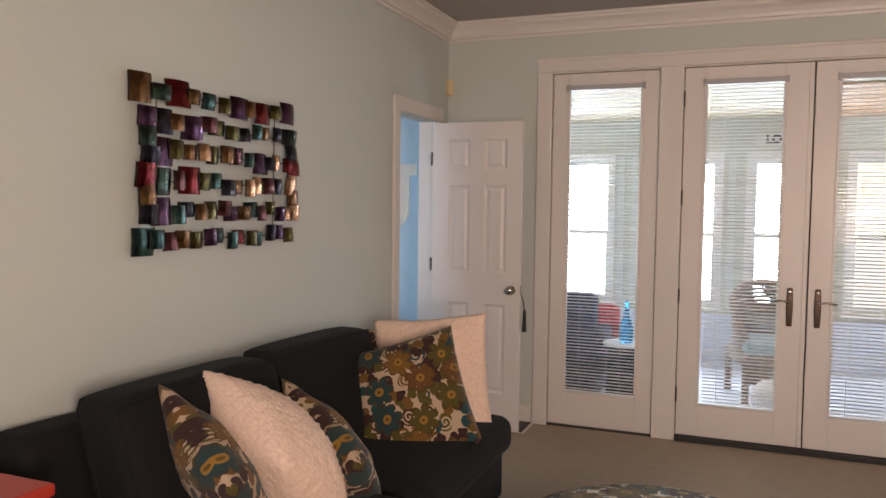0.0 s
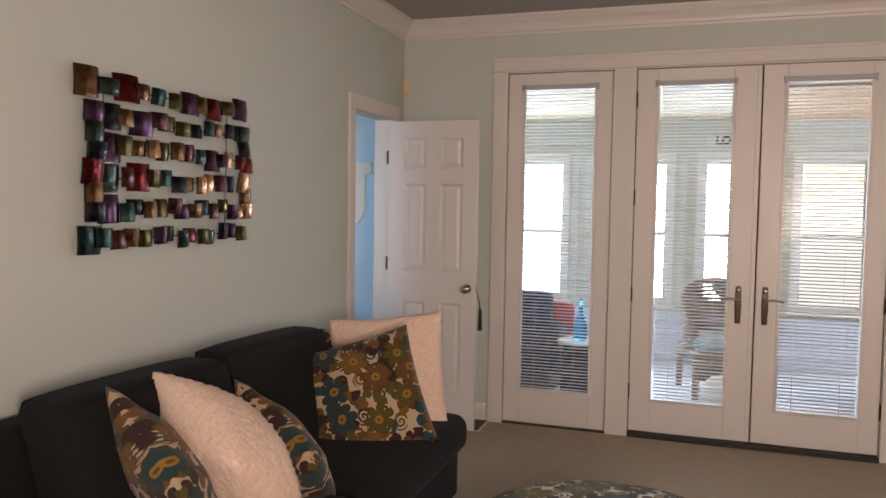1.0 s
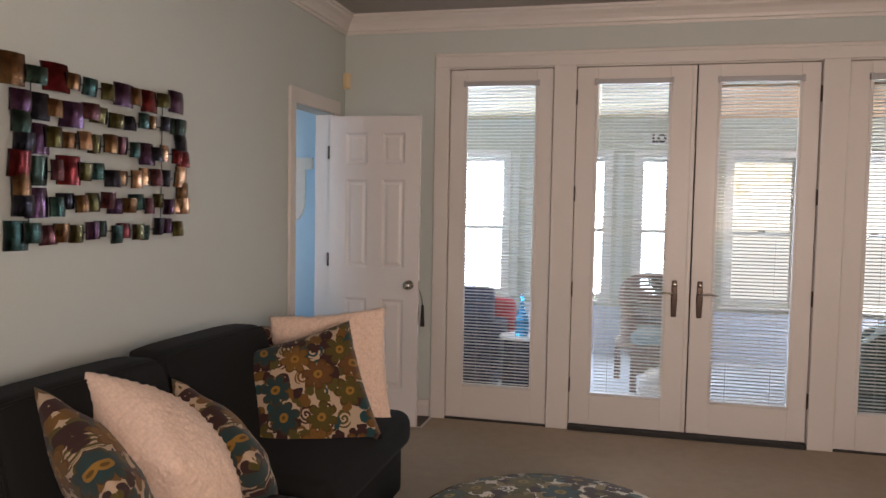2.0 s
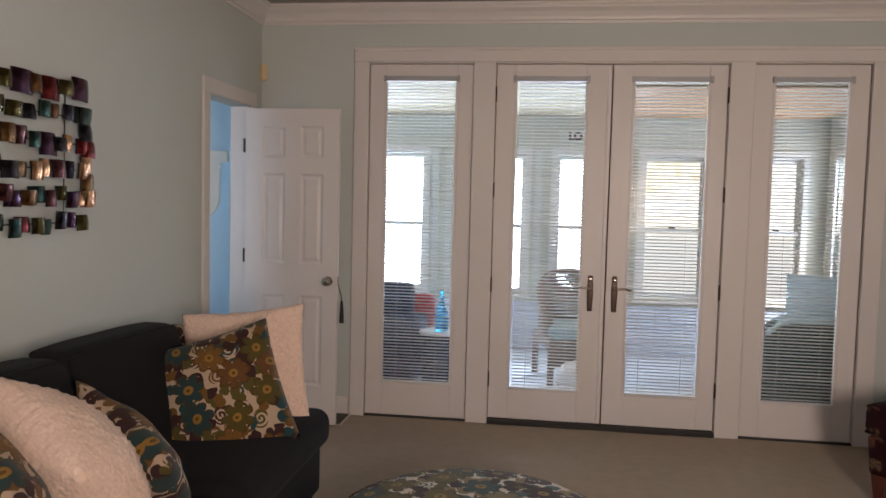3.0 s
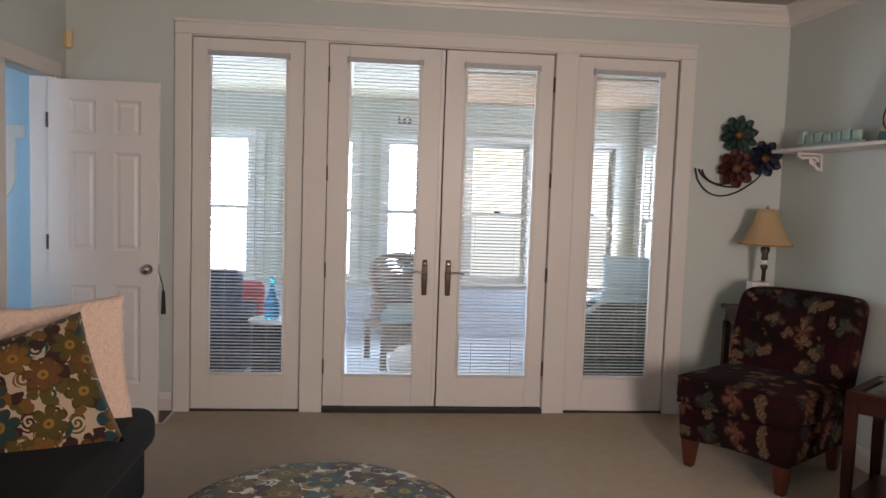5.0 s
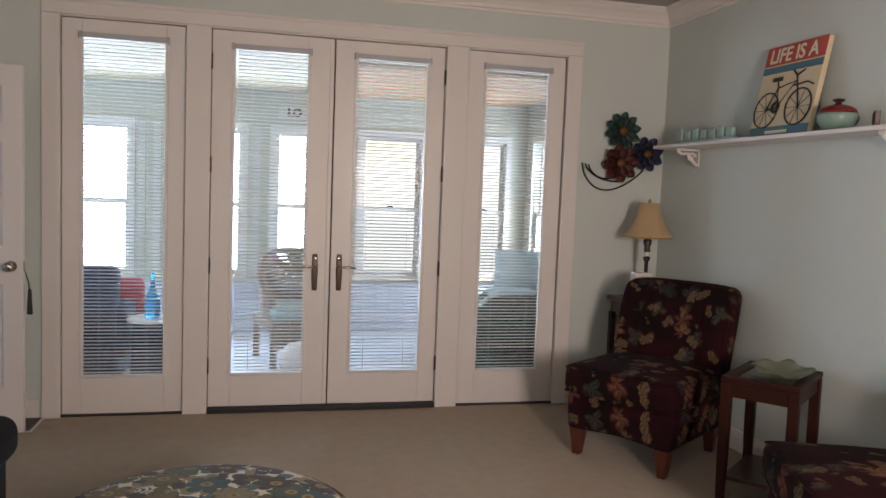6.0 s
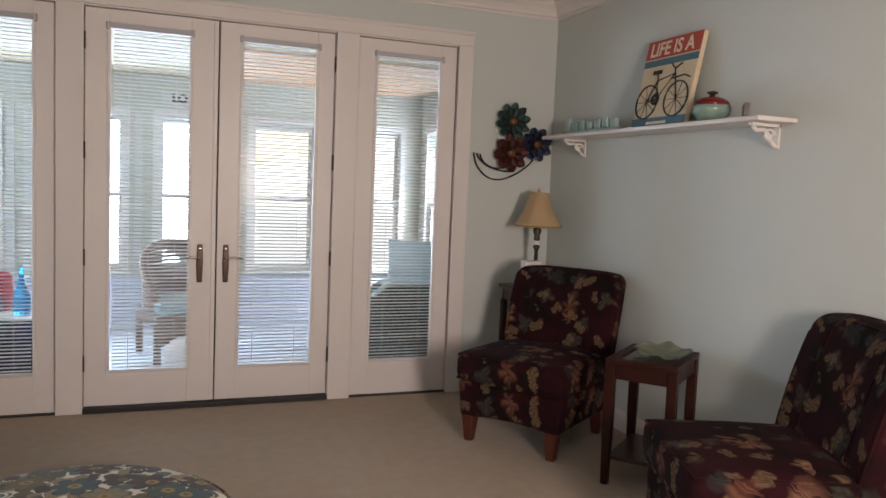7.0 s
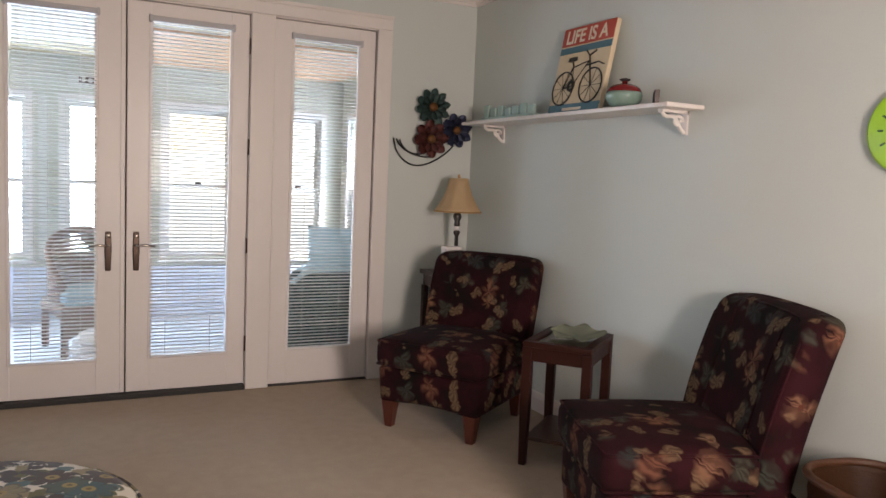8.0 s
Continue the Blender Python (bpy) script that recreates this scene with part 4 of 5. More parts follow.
slipper_chair(pose(2.55, -1.06, 0, 0, 0, math.degrees(math.atan2(-0.577, -0.817)) + 90), "armless chair in dark burgundy floral tapestry before the lamp", -0.012)
slipper_chair(pose(2.605, -2.815, 0, 0, 0, math.degrees(math.atan2(0.36, -0.93)) + 90), "armless chair in burgundy floral tapestry beside the basket", 0.02)

# ---- end table between the chairs ----
tab = thing("end_table", pose(2.824, -1.802, 0, 0, 0, 39 - 90), "cherry wood end table with a glass inset top", "table")
TW, TD, TH = 0.180, 0.245, 0.65
for a, b, c, d in ((-TW, TW, -TD, -TD + 0.05), (-TW, TW, TD - 0.05, TD), (-TW, -TW + 0.05, -TD + 0.05, TD - 0.05), (TW - 0.05, TW, -TD + 0.05, TD - 0.05)):
    part("top_frame", box(a, b, c, d, TH - 0.028, TH, bevel=0.004), TABLEWOOD, tab)
part("glass_inset", box(-TW + 0.045, TW - 0.045, -TD + 0.045, TD - 0.045, TH - 0.016, TH - 0.008), GLASS, tab, "clear glass inset")
part("panel", box(-TW + 0.045, TW - 0.045, -TD + 0.045, TD - 0.045, TH - 0.027, TH - 0.020), DARKWOOD, tab)
for a, b, c, d in ((-TW + 0.02, TW - 0.02, -TD + 0.012, -TD + 0.03), (-TW + 0.02, TW - 0.02, TD - 0.03, TD - 0.012), (-TW + 0.012, -TW + 0.03, -TD + 0.04, TD - 0.04), (TW - 0.03, TW - 0.012, -TD + 0.04, TD - 0.04)):
    part("apron", box(a, b, c, d, TH - 0.10, TH - 0.029), TABLEWOOD, tab)
for x in (-TW + 0.025, TW - 0.025):
    for y in (-TD + 0.025, TD - 0.025):
        part("leg", rbox(0.024, 0.024, (TH - 0.03) / 2, 0.004, 2, lambda a, b, c: Vector((a * (1 - 0.25 * (c < -0.2)), b * (1 - 0.25 * (c < -0.2)), c))), TABLEWOOD, tab, "", False, pose(x, y, (TH - 0.03) / 2))
part("shelf", box(-TW + 0.03, TW - 0.03, -TD + 0.03, TD - 0.03, 0.13, 0.15), DARKWOOD, tab)


def leaf_dish():
    bm = bmesh.new()
    n, rings = 48, 6
    vs = [bm.verts.new((0, 0, 0.004))]
    loops = []
    for k in range(1, rings + 1):
        f = k / rings
        loop = []
        for i in range(n):
            a = 2 * math.pi * i / n
            r = f * (1 + 0.09 * math.sin(5 * a) * f + 0.05 * math.sin(9 * a + 1) * f)
            loop.append(bm.verts.new((0.14 * r * math.cos(a), 0.21 * r * math.sin(a), 0.004 + 0.026 * f ** 2.2 + 0.010 * f ** 3 * math.sin(6 * a))))
        loops.append(loop)
    for i in range(n):
        bm.faces.new((vs[0], loops[0][i], loops[0][(i + 1) % n]))
        for lo, hi in zip(loops, loops[1:]):
            bm.faces.new((lo[i], hi[i], hi[(i + 1) % n], lo[(i + 1) % n]))
    bmesh.ops.solidify(bm, geom=list(bm.faces), thickness=-0.005)
    return bm


dish = mesh_ob("leaf_dish", leaf_dish(), LEAFGLASS, True)
dish.matrix_basis = pose(2.86, -1.82, TH + 0.001, 0, 0, -40)
tagged(dish, "pale green glazed leaf-shaped dish on the end table", "dish")

# ---- corner table with lamp ----
corner = thing("corner_table", pose(2.87, -0.30, 0), "dark wooden corner table behind the chair", "table")
part("tabletop", box(-0.13, 0.24, -0.17, 0.24, 0.77, 0.80, bevel=0.005), DARKWOOD, corner)
part("apron", box(-0.11, 0.21, -0.15, 0.21, 0.69, 0.77), DARKWOOD, corner)
for x in (-0.12, 0.18):
    for y in (-0.16, 0.18):
        part("leg", box(x, x + 0.04, y, y + 0.04, 0, 0.69, bevel=0.003), DARKWOOD, corner)
lamp = thing("table_lamp", pose(2.905, -0.30, 0.80), "table lamp with tan bell shade, unlit", "lamp")
part("base", lathe([(0.075, 0), (0.075, 0.012), (0.05, 0.03), (0.02, 0.05), (0.014, 0.08), (0.013, 0.26), (0.022, 0.275), (0.026, 0.29), (0.012, 0.30), (0.015, 0.325), (0.024, 0.34), (0.018, 0.36), (0.03, 0.39), (0.028, 0.41), (0.010, 0.43)], 24), PEWTER, lamp, "dark pewter lamp base", True)
part("socket", lathe([(0.018, 0.30), (0.019, 0.325), (0.012, 0.335)], 16), PAPER, lamp, "", True)


def bell_shade():
    bm = bmesh.new()
    seg = 48
    prof = [(0.165, 0.435), (0.150, 0.455), (0.128, 0.49), (0.104, 0.535), (0.085, 0.585), (0.072, 0.63), (0.065, 0.665)]
    rings = []
    for r, z in prof:
        rings.append([bm.verts.new((r * (1 + 0.02 * math.cos(8 * a)) * math.cos(a), r * (1 + 0.02 * math.cos(8 * a)) * math.sin(a), z)) for a in [2 * math.pi * i / seg for i in range(seg)]])
    for lo, hi in zip(rings, rings[1:]):
        for i in range(seg):
            bm.faces.new((lo[i], lo[(i + 1) % seg], hi[(i + 1) % seg], hi[i]))
    bmesh.ops.solidify(bm, geom=list(bm.faces), thickness=0.003)
    return bm


shade = part("shade", bell_shade(), SHADE, lamp, "tan silk bell shade", True)
part("fringe", tube([(0.165 * math.cos(a), 0.165 * math.sin(a), 0.432) for a in np.linspace(0, 2 * math.pi, 49)], 0.006, 6), BEADS, shade, "gold fringe")
part("finial", lathe([(0.004, 0.66), (0.012, 0.672), (0.009, 0.684), (0.002, 0.694)], 12), BEADS, lamp, "", True)
card = thing("paper_box", pose(2.815, -0.405, 0.80), "white paper box on the corner table", "box")
part("body", box(-0.06, 0.06, -0.04, 0.04, 0, 0.195, bevel=0.004), PAPER, card)
for i, w in enumerate((0.08, 0.06)):
    part("label_bar", box(-0.045, -0.045 + w, -0.042, -0.0405, 0.15 - i * 0.03, 0.13 - i * 0.03), SEED, card)

# ---- metal flower on the wall ----
PET_T = metal_enamel("petal_teal", (0.06, 0.12, 0.11), 0.35, 0.5)
PET_R = metal_enamel("petal_red", (0.15, 0.04, 0.035), 0.35, 0.5)
PET_B = metal_enamel("petal_blue", (0.05, 0.06, 0.13), 0.35, 0.5)
HEARTM = metal_enamel("flower_heart", (0.28, 0.12, 0.03), 0.35, 0.5)
flower = thing("metal_wall_flowers", pose(2.80, -0.004, 1.80), "metal wall sculpture of teal, red and blue flowers with black stems", "wall art")


def bloom(radius, petals, mat, at, turn):
    head = part("bloom", lathe([(radius * 0.30, 0), (radius * 0.26, 0.012), (radius * 0.1, 0.016)], 20), mat, flower, "", True, at @ pose(0, 0, 0, 90))
    for layer, (rr, z, off) in enumerate(((1.0, 0.006, 0.0), (0.72, 0.016, 0.5))):
        for k in range(petals):
            a = turn + (k + off) * 2 * math.pi / petals
            bm = bmesh.new()
            n = 10
            L, W = radius * rr, radius * rr * math.sin(math.pi / petals) * 1.05
            cols = []
            for i in range(n + 1):
                f = i / n
                w = W * (math.sin(math.pi * min(1, f * 0.93 + 0.05)) ** 0.55) * (0.35 + 0.65 * f)
                cols.append([bm.verts.new((L * f, s * w, z + 0.02 * f - 0.012 * s * s + 0.012 * f * f)) for s in (-1, -0.5, 0, 0.5, 1)])
            for c0, c1 in zip(cols, cols[1:]):
                for i in range(4):
                    bm.faces.new((c0[i], c0[i + 1], c1[i + 1], c1[i]))
            bmesh.ops.solidify(bm, geom=list(bm.faces), thickness=0.002)
            part("petal", bm, mat, head, "", True, pose(0, 0, 0, 0, 0, math.degrees(a)))
    part("heart", lathe([(radius * 0.24, 0.018), (radius * 0.22, 0.036), (radius * 0.12, 0.044), (0.003, 0.046)], 18), HEARTM, head, "", True)


bloom(0.135, 10, PET_T, pose(0.0, -0.025, 0.163), 0.2)
bloom(0.135, 8, PET_R, pose(-0.015, -0.045, -0.065), 0.1)
bloom(0.125, 8, PET_B, pose(0.195, -0.030, 0.010), 0.3)
for k, (end, low, tip) in enumerate((((0.19, -0.10), -0.275, (-0.285, -0.07)), ((0.02, -0.19), -0.24, (-0.262, -0.075)), ((-0.06, -0.17), -0.215, (-0.238, -0.08)))):
    pts = []
    for i in range(25):
        f = i / 24
        x = tip[0] + (end[0] - tip[0]) * f
        base = tip[1] + (end[1] - tip[1]) * f
        pts.append((x, -0.014 - 0.004 * k, base + (low - min(tip[1], end[1]) * 1.0) * math.sin(math.pi * f ** 0.7) ** 0.8))
    part("stem", tube(pts, 0.0055, 8), IRON, flower, "black iron stem", True)

# ---- woven metal plates over the sofa ----
art = thing("metal_wall_art", pose(XL + 0.004, -2.635, 1.67, 0, 0, 90), "wall sculpture of small coloured metal plates on black wire rows", "wall art")
ROWS_OF_PLATES = ("BgRbtoPbRoP", "NbPloontbng", "PobcobltPncr", "GlRotnbcclnc", "Ptnbolpbtlopc", "Ttlbopgtrotnpo")
LEFT_PLATES, RIGHT_PLATES = "pgnRbn", "gnrcbc"


def plate_mesh(w, h, mat):
    """A bowed plate with a turned-back edge."""
    bm = bmesh.new()
    n, k = 8, 4

    def place(i, j, back=0.0):
        u, v = 2 * i / n - 1, 2 * j / k - 1
        return (u * w / 2, -0.010 + 0.010 * u * u + 0.003 * v * v + back, v * h / 2)
    grid = [[bm.verts.new(place(i, j)) for j in range(k + 1)] for i in range(n + 1)]
    for i in range(n):
        for j in range(k):
            bm.faces.new((grid[i][j], grid[i + 1][j], grid[i + 1][j + 1], grid[i][j + 1]))
    loop = [(i, 0) for i in range(n)] + [(n, j) for j in range(k)] + [(i, k) for i in range(n, 0, -1)] + [(0, j) for j in range(k, 0, -1)]
    front = [bm.verts.new(place(*q)) for q in loop]
    rear = [bm.verts.new(place(*q, 0.007)) for q in loop]
    for a in range(len(loop)):
        b = (a + 1) % len(loop)
        bm.faces.new((front[a], rear[a], rear[b], front[b])).material_index = 1
    return bm


rnd = random.Random(11)
AW, AH = 1.02, 0.55


def plate_at(letter, x, z, w, h, out):
    part("plate", plate_mesh(w, h, None), [ENAMEL[letter.lower()], IRON], art, "", True,
         pose(x, -0.034 - out, z, rnd.uniform(-7, 7), rnd.uniform(-1.5, 1.5), rnd.uniform(-8, 8)))


for r, row in enumerate(ROWS_OF_PLATES):
    z = AH / 2 - r * AH / 5
    x0 = -AW / 2 + (0.045 if r in (0, 5) else 0.15)
    part("wire", tube([(x0, -0.018, z), (AW / 2 - 0.05, -0.018, z)], 0.003, 6), IRON, art)
    for i, letter in enumerate(row):
        x = x0 + (AW / 2 - 0.05 - x0) * i / (len(row) - 1) + rnd.uniform(-0.012, 0.012)
        if letter.isupper():
            w, h = rnd.uniform(0.100, 0.115), rnd.uniform(0.090, 0.108)
        else:
            w, h = rnd.uniform(0.066, 0.088), rnd.uniform(0.058, 0.074)
        plate_at(letter, x, z + rnd.uniform(-0.014, 0.014) * (1.0 if i else 0), w, h, (0.012 if i % 2 else 0.0) + rnd.uniform(0, 0.006))
for letters, x in ((LEFT_PLATES, -AW / 2 + 0.065), (RIGHT_PLATES, AW / 2 - 0.015)):
    for i, letter in enumerate(letters):
        z = AH / 2 - 0.10 - i * (AH - 0.2) / 5
        plate_at(letter, x + rnd.uniform(-0.012, 0.012), z, 0.085 if letter != "R" else 0.10, 0.072 if letter != "R" else 0.09, 0.016)
for x in (-AW / 2 + 0.13, AW / 2 - 0.13):
    part("wire", tube([(x, -0.010, -AH / 2), (x + 0.02, -0.010, AH / 2)], 0.002, 6), IRON, art)

# ---- shelf and the things on it ----
SZ = 1.855
shelf = thing("wall_shelf", pose(XR, 0, SZ), "long white wall shelf on scrolled brackets", "shelf")
part("board", box(-0.235, -0.001, -2.315, -0.28, -0.022, 0, bevel=0.004), WHITE, shelf)
for y in (-2.20, -0.47):
    bm = bmesh.new()
    box(-0.012, -0.001, y - 0.016, y + 0.016, -0.135, -0.022, bm)
    box(-0.17, -0.001, y - 0.016, y + 0.016, -0.036, -0.0225, bm)
    pts = [(-0.16 + 0.15 * f, y, -0.036 - 0.085 * f ** 1.6 - 0.012 * math.sin(f * 9)) for f in np.linspace(0, 1, 14)]
    tube(pts, 0.010, 8, bm)
    pts = [(-0.055 + 0.033 * (1 - 0.05 * k) * math.cos(k * 0.55), y, -0.075 + 0.030 * (1 - 0.05 * k) * math.sin(k * 0.55)) for k in range(14)]
    tube(pts, 0.008, 8, bm)
    part("bracket", bm, WHITE, shelf, "white scrolled bracket")

CANVAS = surface("cream_print", (0.62, 0.53, 0.36), 0.7, 0.08, 40, 6, 0.15, 0.0006)
SIGNRED = surface("faded_red_print", (0.42, 0.07, 0.045), 0.7, 0.14, 40, 9, 0.15, 0.0006)
SIGNBLUE = surface("faded_teal_print", (0.07, 0.17, 0.22), 0.7, 0.18, 40, 9, 0.15, 0.0006)
SIGNWHITE = surface("off_white_print", (0.72, 0.66, 0.52), 0.7, 0.1, 60, 12, 0.1, 0.0005)
SW, SH = 0.48, 0.52
sign = thing("canvas_sign", Matrix.Translation((XR - 0.135, -1.43, SZ + 0.001)) @ pose(0, 0, 0, 0, 0, -90) @ pose(0, 0, 0, -11, 0, 0), "vintage bicycle print leaning on the shelf", "sign")
part("panel", box(-SW / 2, SW / 2, 0, 0.03, 0, SH, bevel=0.003), CANVAS, sign)
part("red_band", box(-SW / 2, SW / 2, -0.0015, 0, SH * 0.79, SH), SIGNRED, sign, "red band")
part("blue_band", box(-SW / 2, SW / 2, -0.0016, 0, SH * 0.70, SH * 0.775), SIGNBLUE, sign, "blue band")
part("blue_foot", box(-SW / 2, SW / 2, -0.0015, 0, 0, SH * 0.115), SIGNBLUE, sign, "blue band")


def lettering(text, size, mat, parent, at, bold=0.0):
    cu = bpy.data.curves.new("lettering", 'FONT')
    cu.body, cu.size, cu.extrude, cu.align_x = text, size, 0.0008, 'CENTER'
    cu.offset = bold
    tmp = bpy.data.objects.new("lettering", cu)
    me = bpy.data.meshes.new_from_object(tmp)
    bpy.data.objects.remove(tmp)
    me.materials.clear()
    me.materials.append(mat)
    ob = new("lettering", me)
    ob.parent = parent
    ob.matrix_basis = at @ pose(0, 0, 0, 90)
    return ob


lettering("LIFE IS A", 0.112, SIGNWHITE, sign, pose(-0.01, -0.003, SH * 0.82) @ Matrix.Diagonal((0.95, 1, 1, 1)), 0.002)
part("small_print_bar", box(-0.10, 0.08, -0.003, -0.0017, SH * 0.04, SH * 0.07), SIGNWHITE, sign)


def ring(cx, cz, r, th, y=-0.004):
    return tube([(cx + r * math.cos(a), y, cz + r * math.sin(a)) for a in np.linspace(0, 2 * math.pi, 41)], th, 6)


for cx in (-0.135, 0.125):
    bm = ring(cx, 0.155, 0.098, 0.0045)
    for k in range(5):
        a = k * math.pi / 5
        tube([(cx - 0.096 * math.cos(a), -0.0035, 0.155 - 0.096 * math.sin(a)), (cx + 0.096 * math.cos(a), -0.0035, 0.155 + 0.096 * math.sin(a))], 0.0016, 5, bm)
    part("wheel_print", bm, BLACK, sign, "black bicycle wheel print")
bm = bmesh.new()
for pts in (((-0.135, 0.155), (-0.05, 0.165), (0.07, 0.30), (-0.07, 0.275), (-0.05, 0.165)), ((0.125, 0.155), (0.065, 0.33), (0.03, 0.36)), ((-0.135, 0.155), (-0.07, 0.275), (-0.085, 0.32)), ((0.065, 0.33), (0.12, 0.355)), ((0.06, 0.275), (0.16, 0.285), (0.21, 0.265))):
    tube([(x, -0.004, z) for x, z in pts], 0.0045, 6, bm)
part("frame_print", bm, BLACK, sign, "black bicycle frame print")
part("saddle_print", rbox(0.04, 0.003, 0.012, 0.003, 3), BLACK, sign, "", False, pose(-0.09, -0.004, 0.325))
part("crank_print", ring(-0.06, 0.165, 0.025, 0.009), BLACK, sign)

TEALWOOD = surface("turquoise_letters", (0.33, 0.46, 0.42), 0.6, 0.15, 30, 8, 0.2, 0.001)
word = thing("word_ornament", pose(XR - 0.11, -0.70, SZ + 0.001), "turquoise wooden word ornament on the shelf", "ornament")
part("base", box(-0.02, 0.02, -0.33, 0.33, 0, 0.03, bevel=0.003), TEALWOOD, word)
for i, h in enumerate((0.115, 0.09, 0.10, 0.085, 0.09, 0.10, 0.085)):
    y = 0.28 - i * 0.093
    part("bar", box(-0.014, 0.014, y - 0.034, y + 0.034, 0.03, h, bevel=0.008), TEALWOOD, word)

GLAZE_R = surface("red_glaze", (0.16, 0.012, 0.012), 0.15, 0.2, 30, 8, 0.05, 0.0005)
GLAZE_G = surface("celadon_glaze", (0.22, 0.33, 0.28), 0.18, 0.2, 30, 10, 0.05, 0.0005)
vase = thing("ceramic_jar", pose(XR - 0.12, -1.865, SZ + 0.001), "squat ceramic jar with red and celadon glaze", "jar")
part("body", lathe([(0.0429, 0.0000), (0.0663, 0.0127), (0.0897, 0.0425), (0.0952, 0.0680), (0.0905, 0.0850)], 36), GLAZE_G, vase, "celadon glazed body", True)
part("shoulder", lathe([(0.0906, 0.0850), (0.0819, 0.1037), (0.0624, 0.1190), (0.0351, 0.1275), (0.0156, 0.1300), (0.0140, 0.1403)], 36), GLAZE_R, vase, "red glazed shoulder", True)
part("lid", lathe([(0.0140, 0.1411), (0.0265, 0.1462), (0.0281, 0.1530), (0.0094, 0.1581)], 24), BLACK, vase, "dark lid", True)
frame_box = thing("photo_block", pose(XR - 0.13, -2.12, SZ + 0.001, 0, 0, -35), "small dark wooden block frame", "ornament")
part("body", box(-0.012, 0.012, -0.035, 0.035, 0, 0.075, bevel=0.003), DARKWOOD, frame_box)
part("inset", box(-0.0135, -0.0122, -0.026, 0.026, 0.012, 0.063), DARKGREEN, frame_box)

# ---- lime clock ----
clock = thing("wall_clock", pose(XR - 0.002, -3.322, 1.70, 0, 0, -90), "round lime green fruit-slice wall clock", "clock")
part("dial", lathe([(0.150, 0), (0.158, 0.010), (0.156, 0.022), (0.146, 0.026)], 48), LIME, clock, "", True, pose(0, 0, 0, 90))
part("hub", lathe([(0.022, 0.026), (0.020, 0.032), (0.008, 0.034)], 18), GREYPLASTIC, clock, "", True, pose(0, 0, 0, 90))
for k in range(12):
    a = k * math.pi / 6
    part("seed_mark", rbox(0.011, 0.003, 0.004, 0.003, 2), SEED, clock, "", True, pose(0.10 * math.cos(a), -0.027, 0.10 * math.sin(a), 0, -math.degrees(a), 0))
part("minute_hand", box(-0.004, 0.004, -0.036, -0.034, 0, 0.11), BLACK, clock)

# ---- basket behind the chair ----
bask = thing("wicker_basket", pose(2.87, -3.53, 0, 0, 0, -10), "tall honey brown wicker basket on the carpet", "basket")


def basket_ring(k, grow, z):
    """Points of a rounded-rectangle ring at height z."""
    pts = []
    for i in range(k):
        a = 2 * math.pi * i / k
        c, d = math.cos(a), math.sin(a)
        pts.append((0.20 * grow * math.copysign(abs(c) ** 0.75, c), 0.23 * grow * math.copysign(abs(d) ** 0.75, d), z))
    return pts


def basket_wall():
    """Slanting woven strands: each ring of the wall steps in and out against its neighbours."""
    bm = bmesh.new()
    seg, high = 96, 22
    rings = []
    for k in range(high + 1):
        f = k / high
        flat = basket_ring(seg, 1 - 0.14 * (1 - f), 0.49 * f)
        rings.append([bm.verts.new((x * (1 + 0.016 * (-1) ** (k + i // 2)), y * (1 + 0.012 * (-1) ** (k + i // 2)), z)) for i, (x, y, z) in enumerate(flat)])
    for lo, hi in zip(rings, rings[1:]):
        for i in range(seg):
            bm.faces.new((lo[i], lo[(i + 1) % seg], hi[(i + 1) % seg], hi[i]))
    bm.faces.new(rings[0][::-1])
    bmesh.ops.solidify(bm, geom=list(bm.faces), thickness=0.008)
    return bm


part("body", basket_wall(), BASKET, bask, "", True)
loop = basket_ring(64, 1.02, 0.495)
part("rim", tube(loop + loop[:1], 0.015, 8), BASKET, bask, "thick braided rim", True)

# ---- sunroom furniture ----
navy = thing("armchair", pose(-1.04, 0.95, 0), "navy armchair with a red cushion in the sunroom", "armchair")
part("backrest", rbox(0.40, 0.10, 0.30, 0.06, 6), NAVY, navy, "", True, pose(0, -0.3, 0.58))
part("seat", rbox(0.40, 0.38, 0.20, 0.05, 6), NAVY, navy, "", True, pose(0, 0, 0.235))
part("arm", rbox(0.07, 0.36, 0.19, 0.05, 6), NAVY, navy, "", True, pose(-0.40, 0, 0.42))
part("arm", rbox(0.07, 0.36, 0.19, 0.05, 6), NAVY, navy, "", True, pose(0.40, 0, 0.42))
part("cushion", rbox(0.16, 0.08, 0.16, 0.07, 6), REDCLOTH, navy, "red cushion", True, pose(0.36, 0.06, 0.60))
for x in (-0.36, 0.36):
    for y in (-0.32, 0.32):
        part("leg", lathe([(0.02, 0), (0.025, 0.04)], 10), DARKWOOD, navy, "", False, pose(x, y, 0))
stand = thing("plant_stand", pose(-0.415, 0.62, 0), "small dark side table with a white top", "table")
part("tabletop", lathe([(0.17, 0.50), (0.175, 0.51), (0.17, 0.52)], 32), PAPER, stand, "white round top")
part("body", lathe([(0.14, 0.02), (0.15, 0.03), (0.13, 0.48), (0.16, 0.499)], 24), NAVY, stand, "dark cloth skirt", True)
bottle = mesh_ob("glass_bottle", lathe([(0.050, 0), (0.053, 0.01), (0.054, 0.10), (0.046, 0.14), (0.022, 0.20), (0.014, 0.25), (0.013, 0.30), (0.017, 0.305), (0.016, 0.315)], 28), BLUEGLASS, True)
bottle.matrix_basis = pose(-0.415, 0.62, 0.522)
tagged(bottle, "tall turquoise blue glass bottle on the small table", "bottle")

